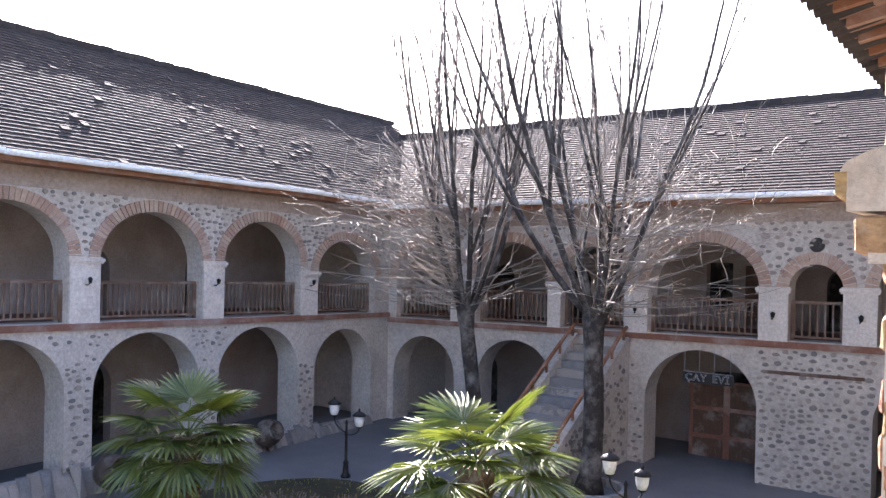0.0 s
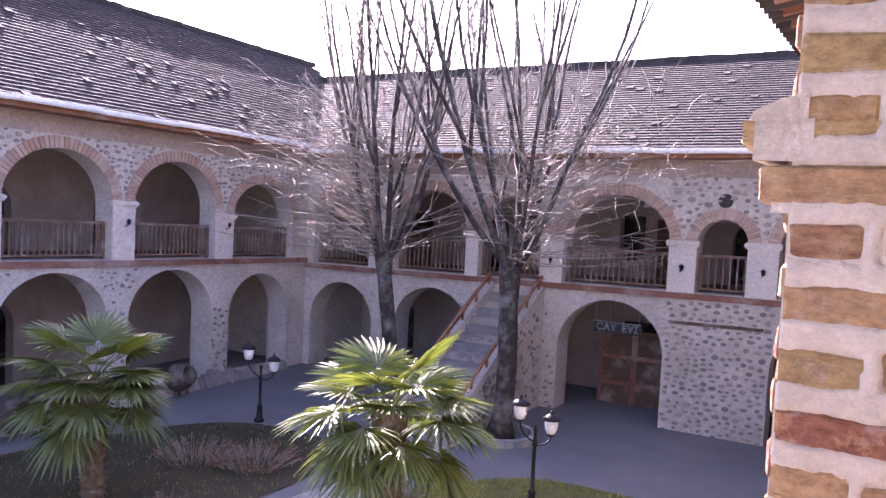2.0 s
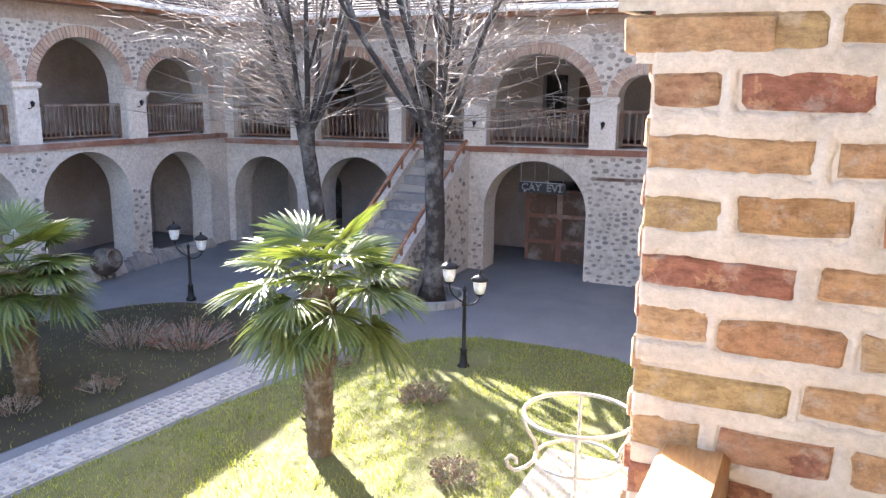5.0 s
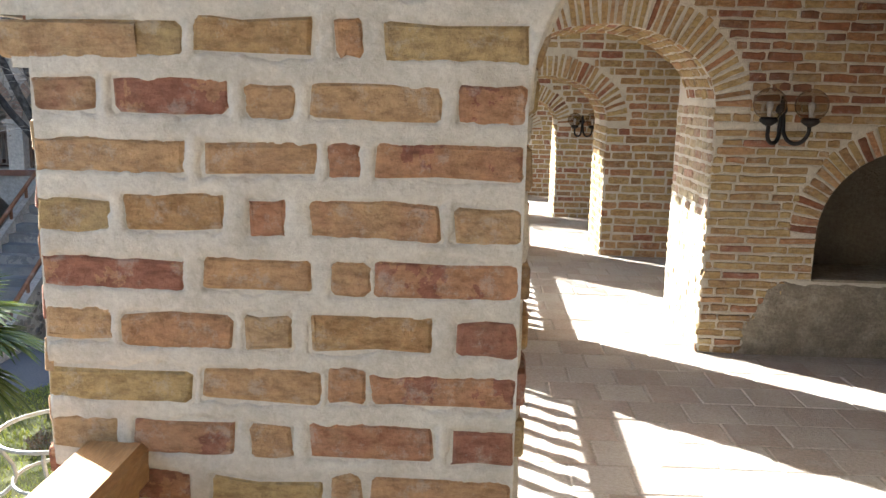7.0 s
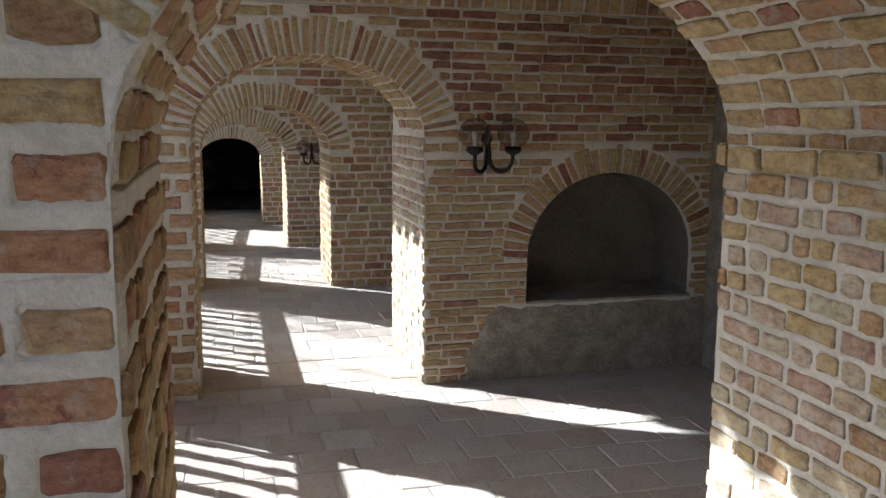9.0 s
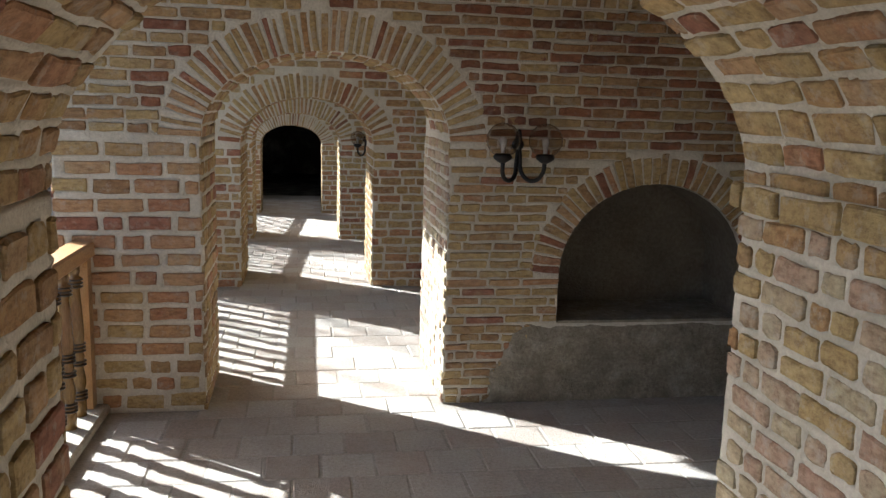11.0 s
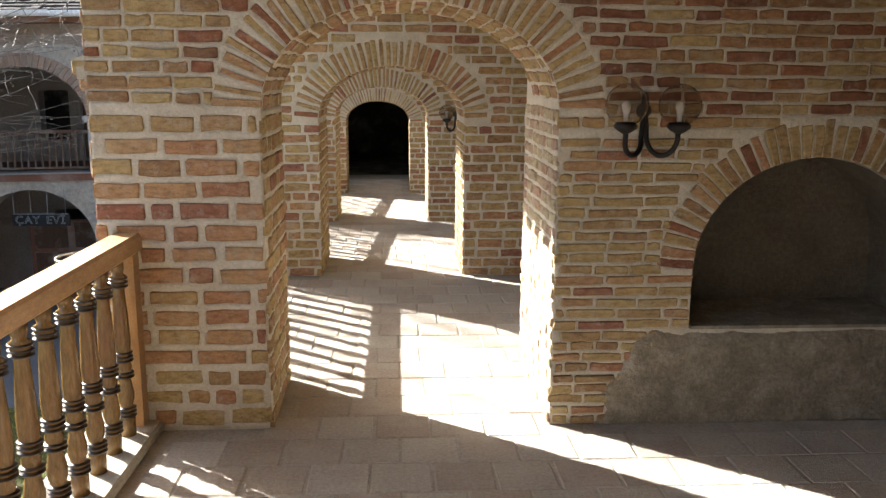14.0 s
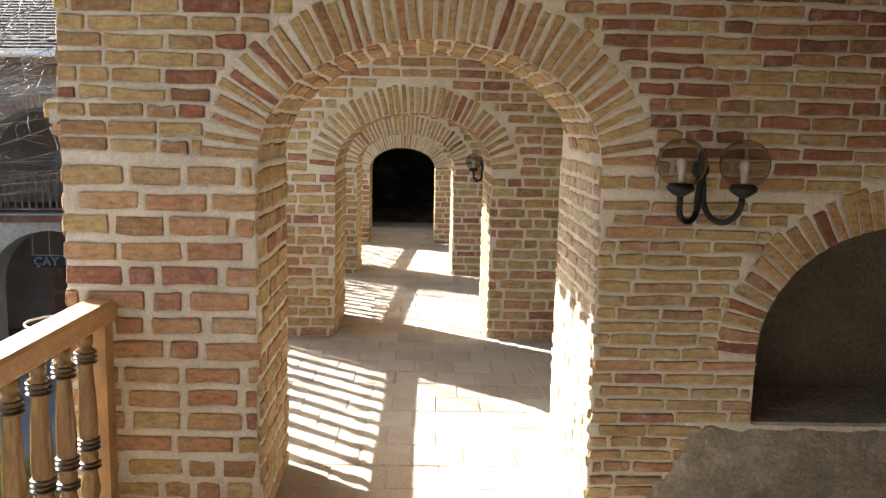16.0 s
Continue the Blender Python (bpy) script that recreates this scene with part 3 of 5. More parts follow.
    arched(s, u0, u1, GROUND - 0.5, fl - 0.13, 0, 0.7, low_arches)
    s.weld().make("lower_wall", FACADE, w, "rough plastered rubble arcade wall")
    s = Soup(to)
    arched(s, u0, u1, fl + 0.001, eave_z - 0.05, 0, 0.55, up_arches)
    s.weld().make("upper_wall", FACADE, w, "rubble arcade wall with brick arches")
    s = Soup(to)
    s.box(u0, u1, -0.06, 2.8, fl - 0.129, fl)
    s.make("floor_band", BAND, w, "rust-brown edge of the upper floor")
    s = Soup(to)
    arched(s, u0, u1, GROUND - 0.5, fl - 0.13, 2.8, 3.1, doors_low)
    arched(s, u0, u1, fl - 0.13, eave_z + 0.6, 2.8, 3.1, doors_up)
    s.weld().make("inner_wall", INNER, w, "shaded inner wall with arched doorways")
    # rooms behind the doors, their darkness painted as near-black walls
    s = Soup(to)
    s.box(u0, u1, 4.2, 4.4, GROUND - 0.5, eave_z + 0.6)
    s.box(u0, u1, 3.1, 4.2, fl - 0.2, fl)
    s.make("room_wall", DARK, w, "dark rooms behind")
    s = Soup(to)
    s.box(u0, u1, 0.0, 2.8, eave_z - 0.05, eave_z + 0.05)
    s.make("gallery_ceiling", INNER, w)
    s = Soup(to)
    s.box(u0, u1, 7.6, 7.9, GROUND - 0.5, eave_z)
    s.box(u0, u0 + 0.3, 0.7, 7.6, GROUND - 0.5, eave_z)
    s.box(u1 - 0.3, u1, 0.7, 7.6, GROUND - 0.5, eave_z)
    s.make("rear_wall", FACADE, w)
    # roof: a deck with courses of tiles on the court side
    s = Soup(to)
    e = 0.65
    s.add([(u, v, z) for u in (u0 - 0.3, u1 + 0.3) for v, z in ((-e, eave_z), (ridge_v, ridge_z), (8.4, eave_z - 0.1), (-e, eave_z + 0.06), (ridge_v, ridge_z + 0.06), (8.4, eave_z - 0.04))],
          [(0, 6, 7, 1), (1, 7, 8, 2), (3, 4, 10, 9), (4, 5, 11, 10), (0, 3, 9, 6), (2, 8, 11, 5), (0, 1, 4, 3), (1, 2, 5, 4), (6, 9, 10, 7), (7, 10, 11, 8)])
    s.make("roof_deck", DARKWOOD, w)
    run = math.hypot(ridge_v + e, ridge_z - eave_z)
    cs, sn = (ridge_v + e) / run, (ridge_z - eave_z) / run
    t = Soup(to)
    r = rng.uniform
    rows = int(run / 0.15)
    for i in range(rows):
        d = i * run / rows
        u = u0 - 0.3 - r(0, 0.2)
        while u < u1 + 0.3:
            wd = r(0.15, 0.21)
            a, b = u, u + wd - 0.008
            u += wd
            lift, slip = 0.07 + r(0, 0.005), r(-0.004, 0.004)
            if rng.random() < 0.02:
                lift += 0.02
                slip -= 0.03
            pts = []
            for dd, hh in ((d + slip, lift + 0.024), (d + slip, lift + 0.004), (d + 0.19, lift - 0.006)):
                pts.append((-e + dd * cs - hh * sn, eave_z + dd * sn + hh * cs))
            k = r(-0.002, 0.002)
            t.add([(a, pts[0][0], pts[0][1] + k), (b, pts[0][0], pts[0][1] - k), (b, pts[2][0], pts[2][1] - k), (a, pts[2][0], pts[2][1] + k), (a, pts[1][0], pts[1][1] - 0.02), (b, pts[1][0], pts[1][1] - 0.02)],
                  [(0, 1, 2, 3), (4, 5, 1, 0), (4, 0, 3), (5, 2, 1)])
    tagged(t.make("roof_tiles", ROOF, w, "weathered brown roof tiles"), kind="stuff")
    t = Soup(to)
    u = u0 - 0.3
    while u < u1 + 0.3:
        t.box(u, u + 0.3, ridge_v - 0.12, ridge_v + 0.12, ridge_z + 0.03, ridge_z + 0.16 + r(0, 0.03))
        u += 0.31
    tagged(t.make("ridge_tiles", ROOF, w), kind="stuff")
    # gutter in lengths
    n = int((u1 - u0) / 2.0)
    for i in range(n):
        a, b = u0 + (u1 - u0) * i / n, u0 + (u1 - u0) * (i + 1) / n - 0.015
        g = Soup(to)
        prof = [(-e - 0.07 + 0.07 * math.cos(q), eave_z + 0.04 + 0.10 * math.sin(q)) for q in [math.pi + math.pi * j / 6 for j in range(7)]]
        dz = 0.012 * (i % 2)
        vs = [(uu, p, q + dz) for uu in (a, b) for p, q in prof] + [(uu, p * 1.0 + 0.006, q + 0.012 + dz) for uu in (a, b) for p, q in prof]
        fs = [(j, j + 1, 8 + j, 7 + j) for j in range(6)] + [(14 + j, 21 + j, 22 + j, 15 + j) for j in range(6)] + [(0, 7, 21, 14), (6, 20, 27, 13)]
        g.add(vs, fs)
        g.make("gutter", GUTTER, w, "white metal gutter")
    # fascia board below the eave
    s = Soup(to)
    s.box(u0, u1, -e + 0.05, -0.001, eave_z - 0.14, eave_z - 0.03)
    s.make("fascia", SOFFIT, w, "brown boarded eave")
    # piers' imposts and brick rings of the arches
    st = Soup(to)
    ring = Soup(to)
    ups = sorted(up_arches)
    piers = [(p[1], q[0], min(p[3], q[3])) for p, q in zip(ups, ups[1:]) if q[0] - p[1] < 1.0]
    for a, b, spring in piers:
        p = Soup(to)
        p.box(a + 0.003, b - 0.003, -0.045, 0.0, fl + 0.002, spring - 0.07)
        p.make("pilaster", PILASTER, w, "smooth pale plastered pier")
        for z0, z1, d in ((-0.07, -0.03, 0.075), (-0.028, 0.035, 0.1), (0.037, 0.06, 0.06)):
            st.box(a - d * 0.6, b + d * 0.6, -d, 0.0, spring + z0, spring + z1)
    top = Soup(to)
    top.box(u0, u1, -0.02, 0.0, eave_z - 0.52, eave_z - 0.141)
    top.make("cornice_band", CORNICE, w, "brown plaster band under the eave")
    for a, b, sill, spring, rise in up_arches:
        n = max(14, int((b - a + rise) * 11))
        for i in range(n):
            q0, q1 = math.pi * (i + 0.08) / n, math.pi * (i + 0.92) / n
            m, h = (a + b) / 2, (b - a) / 2
            vs = []
            for q in (q0, q1):
                for k, y in ((0.0, 0.002), (0.0, -0.025), (0.25, -0.025), (0.25, 0.002)):
                    vs.append((m - (h + k) * math.cos(q), y, spring + (rise + k) * math.sin(q)))
            ring.add(vs, [(1, 5, 6, 2), (0, 1, 2, 3), (4, 7, 6, 5), (2, 6, 7, 3), (0, 4, 5, 1)])
    tagged(st.make("impost_band", PILASTER, w), kind="stuff")
    tagged(ring.make("arch_bricks", ARCHBRICK, w, "thin brick rings of the upper arches"), kind="stuff")
    # rubble stones
    stones = Soup(to)
    for (a, b, z0, z1, n, big) in (stone_up or []) + (stone_low or []):
        got, tries = [], 0
        while len(got) < n and tries < n * 12:
            tries += 1
            u, z, q = r(a, b), r(z0, z1), r(0.6, 1.0) * big
            if any(o[0] - q < u < o[1] + q and z < arch_z(min(max(u, o[0]), o[1]), o[0], o[1], o[3], o[4]) + 0.27 + q and (o in low_arches) == (z < fl - 0.1) for o in up_arches + low_arches):
                continue
            if abs(z - fl) < 0.2 or any(abs(u - p[0]) < (q + p[2]) * 1.0 and abs(z - p[1]) < (q + p[2]) * 0.68 for p in got):
                continue
            got.append((u, z, q))
            m, ph = 7, r(0, 6)
            ax, az = q * r(0.8, 1.15), q * r(0.5, 0.75)
            rim = [(u + ax * math.cos(ph + 2 * math.pi * j / m) * r(0.8, 1.1), z + az * math.sin(ph + 2 * math.pi * j / m) * r(0.8, 1.1)) for j in range(m)]
            vs = [(p, 0.01, o) for p, o in rim] + [(u + (p - u) * 0.8, -0.022 + r(-0.006, 0.006), z + (o - z) * 0.8) for p, o in rim]
            stones.add(vs, [(j, (j + 1) % m, m + (j + 1) % m, m + j) for j in range(m)] + [tuple(range(m, 2 * m))])
    tagged(stones.make("rubble", STONE, w, "dark river stones set in pale mortar"), kind="stuff")
    return w


def to_left(u, v, z):
    return (-15.2 - v, u, z - 0.03 * (u - 8.0))


def to_right(u, v, z):
    return (-0.01 + 1.05 * u, 17.61 + 1.05 * v, -0.08 + 1.05 * (z + 0.02 * (u + 5.0)))


PL = [(1.35, 1.95), (4.52, 5.12), (7.66, 8.32), (10.88, 11.48), (13.98, 14.59)]
L_UP = [(PL[i][1], PL[i + 1][0], -0.12, 1.13, 1.06) for i in range(4)] + [(14.59, 16.95, -0.12, 0.95, 0.92)]
L_LOW = [(PL[i][1] - 0.1, PL[i + 1][0] - 0.04, GROUND + 0.3, -1.5, 1.13) for i in range(4)] + [(14.55, 16.85, GROUND + 0.3, -1.62, 1.08)]
L_DUP = [(PL[i][1] + 1.1, PL[i + 1][0] - 0.5, -0.12, 0.9, 0.5) for i in range(4)]
L_DLO = [(PL[i][1] + 1.1, PL[i + 1][0] - 0.4, GROUND, -1.9, 0.6) for i in range(4)]
left_wing = wing("left_wing", to_left, -6.0, 22.0, L_UP, L_LOW, -0.13, 2.98, 4.0, 6.3, L_DUP, L_DLO,
                 stone_up=[(3.0, 17.3, 1.3, 2.44, 620, 0.085)], stone_low=[(3.0, 16.5, -3.4, -1.2, 150, 0.1), (3.0, 12.0, -1.2, -0.3, 50, 0.07)])
R_UP = [(-14.2, -12.36, -0.25, 0.78, 0.95), (-11.58, -9.5, -0.25, 0.78, 1.02), (-9.15, -7.52, -0.25, 0.78, 0.9), (-6.96, -4.54, -0.25, 0.8, 1.0), (-3.95, -2.92, -0.25, 0.82, 0.51), (-2.3, -1.2, -0.25, 0.82, 0.6)]
R_LOW = [(-14.25, -12.23, GROUND, -1.75, 1.03), (-11.5, -9.4, GROUND, -1.6, 0.95), (-6.99, -4.54, GROUND, -1.72, 1.15), (-2.35, -1.2, GROUND, -1.75, 0.7)]
R_DUP = [(-12.9, -12.1, -0.25, 0.8, 0.4), (-10.6, -9.7, -0.25, 0.8, 0.4), (-6.55, -5.9, 0.2, 1.3, 0.02), (-3.75, -3.0, -0.25, 0.8, 0.4)]
R_DLO = [(-13.6, -12.6, GROUND, -1.9, 0.5), (-11.0, -9.9, GROUND, -1.9, 0.5), (-6.4, -5.0, GROUND, -1.4, 0.02)]
right_wing = wing("right_wing", to_right, -21.0, -0.75, R_UP, R_LOW, -0.27, 2.72, 4.3, 5.35, R_DUP, R_DLO,
                  stone_up=[(-4.6, -1.0, 1.0, 2.2, 90, 0.1), (-14, -5.0, 1.3, 2.15, 60, 0.08)], stone_low=[(-4.5, -2.35, -3.4, -0.45, 420, 0.095), (-7.4, -6.95, -3.4, -1.0, 14, 0.08)])


# ---- courtyard ----
tagged(box_ob("ground", -300, 300, -300, 300, GROUND - 0.6, GROUND, ASPHALT), "grey paved courtyard ground", "ground", kind="structure")


# ---- railings ----
RINGWOOD = material("dark_ring", [(0.028, 0.016, 0.009), (0.05, 0.03, 0.015)], 0.3, 6, 40, 0.1, 0.002, stain=0, spec=0.5)

def turned():
    """Profile of a turned baluster, radius by height over 0.70 m."""
    pr = [(0.026, 0.0), (0.026, 0.07), (0.021, 0.074), (0.031, 0.082), (0.02, 0.09), (0.031, 0.098), (0.02, 0.106), (0.031, 0.114), (0.02, 0.122), (0.027, 0.15), (0.028, 0.175), (0.021, 0.225),
          (0.019, 0.235), (0.026, 0.243), (0.02, 0.25), (0.026, 0.258), (0.022, 0.266), (0.026, 0.285), (0.021, 0.302), (0.027, 0.31), (0.021, 0.318), (0.027, 0.326), (0.022, 0.334), (0.027, 0.342), (0.025, 0.35),
          (0.0275, 0.385), (0.0275, 0.41), (0.024, 0.5), (0.019, 0.6), (0.029, 0.61), (0.018, 0.62), (0.029, 0.63), (0.018, 0.64), (0.029, 0.65), (0.018, 0.66), (0.022, 0.68), (0.022, 0.72)]
    return pr


def railing(ya, yb, xa, xb, za, zb, label, n, posts=True, mat=WOOD):
    r = root("railing", label, "railing", "wooden railings of the gallery", at=((xa + xb) / 2, (ya + yb) / 2, za))
    inv = Matrix.Translation(-r.location)

    def put(s, name, smooth=False, lab=""):
        ob = s.make(name, PLANK if name == "base_plank" else mat, r, lab, smooth)
        ob.matrix_basis = inv
        return ob

    def beam(w, z0, z1, name, bev=0.012):
        s = Soup()
        prof = [(-w + bev, z0), (w - bev, z0), (w, z0 + bev), (w, z1 - bev), (w - bev, z1), (-w + bev, z1), (-w, z1 - bev), (-w, z0 + bev)]
        s.add([(xa + p, ya, q) for p, q in prof] + [(xb + p, yb, q) for p, q in prof], [(i, (i + 1) % 8, 8 + (i + 1) % 8, 8 + i) for i in range(8)] + [tuple(range(8))[::-1], tuple(range(8, 16))])
        put(s, name)

    beam(0.062, zb - 0.085, zb, "handrail")
    beam(0.11, za + 0.003, za + 0.055, "base_plank")
    if posts:
        for y, x in ((ya + 0.045, xa), (yb - 0.045, xb)):
            s = Soup()
            s.box(x - 0.042, x + 0.042, y - 0.042, y + 0.042, za + 0.056, zb - 0.086)
            put(s, "end_post")
    sh = Soup()
    k = (zb - 0.085 - za - 0.055) / 0.72
    sh.lathe([(a * 1.32, b * k) for a, b in turned()], 14)
    bands = []
    for z0, cnt in ((0.078, 3), (0.24, 2), (0.306, 3), (0.606, 3)):
        rb = Soup()
        prof = []
        for q in range(cnt):
            zz = (z0 + 0.0165 * q) * k
            prof += [(0.026, zz), (0.0415, zz + 0.003), (0.043, zz + 0.006), (0.0415, zz + 0.009), (0.026, zz + 0.012)]
        rb.lathe(prof, 14)
        bands.append(rb)
    meshes = []
    me = None
    for i in range(n):
        f = (i + 0.9) / (n + 0.8)
        if me is None:
            first = sh.make("baluster", BALUSTER, r, "turned dark-stained baluster", True)
            me = first.data
            ob = first
        else:
            ob = new("baluster", me)
            ob.parent = r
        ob.matrix_basis = inv @ Matrix.Translation((xa + (xb - xa) * f, ya + (yb - ya) * f, za + 0.055)) @ pose(0, 0, 0, 0, 0, rng.uniform(0, 90))
        for q, rb in enumerate(bands):
            if len(meshes) <= q:
                meshes.append(rb.make("ring", RINGWOOD, ob, "", True).data)
            else:
                new("ring", meshes[q]).parent = ob
    return r


railing(-3.65, -0.004, 0.12, 0.12, 0.0, 0.9, "varnished wooden railing with turned balusters in the bay opening", 21)
railing(0.925, 3.655, 0.17, 0.24, 0.0, 0.95, "orange varnished wooden railing with turned balusters, sunlit on top", 14)
railing(4.335, 6.84, 0.22, 0.24, 0.0, 0.93, "wooden railing with turned balusters of the next bay", 12)
railing(7.7, 10.19, 0.22, 0.24, -0.06, 0.85, "wooden railing with turned balusters further along", 13)
railing(11.0, 13.79, 0.22, 0.24, -0.2, 0.7, "wooden railing with turned balusters further along", 15)
railing(14.5, 16.7, 0.22, 0.24, -0.35, 0.55, "wooden railing with turned balusters further along", 12)

# ---- wall lamps ----
GLASS = bpy.data.materials.new("smoked_glass")
GLASS.use_nodes = True
gb = GLASS.node_tree.nodes["Principled BSDF"]
gb.inputs["Base Color"].default_value = (0.86, 0.81, 0.76, 1)
gb.inputs["Transmission Weight"].default_value, gb.inputs["Roughness"].default_value, gb.inputs["IOR"].default_value = 1.0, 0.04, 1.2
BULB = material("bulb_white", [(0.5, 0.5, 0.48), (0.58, 0.58, 0.56)], 0.25, 4, 30, 0.0, stain=0, spec=0.5)


def wall_lamp(x, y, z, label):
    """Two hooked iron arms with globes on a back plate on a wall that faces -y."""
    r = root("wall_lamp", label, "lamp", "wall lamps", at=(x, y, z))
    s = Soup()
    s.lathe([(0.0, 0.0), (0.034, 0.004), (0.034, 0.012), (0.024, 0.02), (0.02, 0.026)], 14)
    ob = s.make("back_plate", IRON, r, "", True)
    ob.matrix_basis = pose(0, 0, 0, 90, 0, 0)
    s = Soup()
    s.tube([(0, -0.02, -0.06), (0, -0.028, 0.0), (0, -0.03, 0.06), (0, -0.03, 0.085)], [0.014, 0.02, 0.014, 0.006], 10)
    s.make("stem", IRON, r, "", True)
    for sx in (-1, 1):
        a = Soup()
        pts = []
        for i in range(13):
            q = math.pi * i / 12
            pts.append((sx * (0.012 + 0.052 - 0.052 * math.cos(q)), -0.03 - 0.12 * i / 12, -0.12 - 0.075 * math.sin(q)))
        pts = [(0, -0.028, 0.0), (sx * 0.008, -0.03, -0.06)] + pts + [(sx * 0.116, -0.15, -0.09)]
        a.tube(pts, 0.012, 8)
        a.make("arm", IRON, r, "", True)
        c = Soup()
        c.lathe([(0.012, -0.095), (0.03, -0.085), (0.05, -0.07), (0.052, -0.055), (0.042, -0.05), (0.04, -0.045)], 16, (sx * 0.118, -0.15, 0))
        cup = c.make("cup", IRON, r, "", True)
        g = Soup()
        n = 12
        g.lathe([(max(0.03 if i == 0 else 0.0006, 0.092 * math.sin(0.42 + (math.pi - 0.42) * i / n)), 0.03 - 0.092 * math.cos(0.42 + (math.pi - 0.42) * i / n)) for i in range(n + 1)], 24, (sx * 0.118, -0.15, 0))
        gl = g.make("globe", GLASS, r, "smoked glass globe", True)
        md = gl.modifiers.new("wall", "SOLIDIFY")
        md.thickness = 0.003
        gl.visible_shadow = False
        b = Soup()
        b.lathe([(0.012, -0.04), (0.013, -0.01), (0.018, 0.01), (0.021, 0.026), (0.015, 0.042), (0.003, 0.049)], 14, (sx * 0.118, -0.15, 0))
        b.make("bulb", BULB, r, "white lamp bulb", True)
    return r


lamp = wall_lamp(2.56, 3.652, 1.5, "black iron wall lamp with two smoked glass globes on brick")
for p in ((2.2, 10.19, 1.2),):
    copy_thing(lamp, Matrix.Translation(p))


# ---- plaster on the low wall and in the niches ----
def rough_plate(name, x0, x1, z0, z1, y, mat, parent, label, ragged=0.05, nx=44, nz=14):
    s = Soup()
    vs = []
    for i in range(nx + 1):
        xi = x0 + (x1 - x0) * i / nx
        x = xi
        top = z1 + ragged * (noise.noise((x * 5, 3.1, z0)) + 0.5 * noise.noise((x * 14, 7.7, 0)))
        for j in range(nz + 1):
            z = z0 + (top - z0) * j / nz
            x = xi + (0.22 * (j / nz) ** 1.5 + 0.09 * noise.noise((z * 9, 1.3, 4))) * (1 - i / nx) ** 3
            d = 0.018 + 0.012 * noise.noise((x * 6, z * 6, y)) + 0.006 * noise.noise((x * 20, z * 20, y))
            if j == nz or i == 0:
                d = -0.004
            vs.append((x, y - d, z))
    m = nz + 1
    fs = [(i * m + j, (i + 1) * m + j, (i + 1) * m + j + 1, i * m + j + 1) for i in range(nx) for j in range(nz)]
    s.add(vs, fs)
    return s.make(name, mat, parent, label, True)


for k in (2,):
    y0, y1, xl, xr, zf, spring, rise, x0 = WALLS[k]
    rough_plate("plaster_base", xr + 0.22, BACK, 0.0, 0.462, y0 - 0.006, PLASTER, walls[k], "stained rough plaster at the foot of the wall", 0.02)
    box_ob("niche_back", 2.76, 4.05, y0 + 0.49, y0 + 0.497, 0.3, 1.4, NICHE, walls[k], "darkened plaster at the back of the niche")
    box_ob("niche_sill", 2.845 - 0.1 * (k - 2), 3.985, y0 - 0.02, y0 + 0.489, 0.472, 0.487, PLASTER, walls[k])
    # Dark lining added over the pale mortar sides to keep the recess dim.
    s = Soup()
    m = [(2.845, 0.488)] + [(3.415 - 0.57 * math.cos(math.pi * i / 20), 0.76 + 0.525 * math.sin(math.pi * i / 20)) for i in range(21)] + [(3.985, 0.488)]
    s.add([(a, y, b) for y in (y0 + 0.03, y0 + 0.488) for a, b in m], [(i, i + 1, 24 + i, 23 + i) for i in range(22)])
    s.make("niche_lining", NICHE, walls[k], "added dark lining over the mortar sides")


# ---- brickwork of the gallery ----
def clear_of(wall, niche, dx=0.0, low=0.0):
    y0, y1, xl, xr, zf, spring, rise, x0 = wall
    c, h = (xl + xr) / 2, (xr - xl) / 2

    def inside(u, z):
        x = u + dx
        if z < spring:
            if xl - 0.006 < x < xr + 0.006:
                return False
        elif ((x - c) / (h + 0.215)) ** 2 + ((z - spring) / (rise + 0.215)) ** 2 < 1:
            return False
        if niche:
            a = niche
            if z < 0.44 + 0.02 * math.sin(x * 9) and x > xr + 0.3 + 0.22 * (max(z, 0) / 0.43) ** 1.5:
                return False
            m, g = (a + 3.99) / 2, (3.99 - a) / 2
            if z < 0.76:
                if a - 0.006 < x < 3.996 and z > 0.4:
                    return False
            elif ((x - m) / (g + 0.17)) ** 2 + ((z - 0.76) / (0.53 + 0.17)) ** 2 < 1:
                return False
        return True
    return inside


# the pier that the walk goes round, course by course
C = 0.1031
ROW_A = [(0.0, 0.262), (0.292, 0.50), (0.522, 0.584), (0.605, 0.857)]
ROW_B = [(0.0, 0.122), (0.148, 0.342), (0.37, 0.452), (0.482, 0.712), (0.74, 0.857)]
PIER = []
for row in range(23):
    for i, (a, b) in enumerate(ROW_A if row % 2 else ROW_B):
        j = lambda q: rng.uniform(-q, q)
        a2, b2 = a + (j(0.009) if a > 0 else 0), b + (j(0.009) if b < 0.85 else 0)
        bh = 0.062 + j(0.005)
        if row > 16 and ((0.5 * (a + b) - 1.66) / 1.02) ** 2 + ((row * C - 1.46) / 0.78) ** 2 < 1:
            continue
        m = YELLOW if row >= 15 and rng.random() < 0.7 or rng.random() < 0.12 else BRICK
        me, ml = brick_mesh(b2 - a2, bh, m)
        ob = new("brick", me)
        ob.matrix_basis = Matrix.Translation((a2, -0.005 + j(0.0015), row * C + 0.06 + j(0.005))) @ Matrix.Diagonal((1, -1, 1, 1)) @ pose(0, 0, 0, 0, j(1.2), 0) @ Matrix.Diagonal(((b2 - a2) / ml, 1, 1, 1))
        ob.parent = walls[1]
        PIER.append(((a2 + b2) / 2, row * C + 0.06 + bh / 2, (b2 - a2) / 2, bh / 2, 0.0))
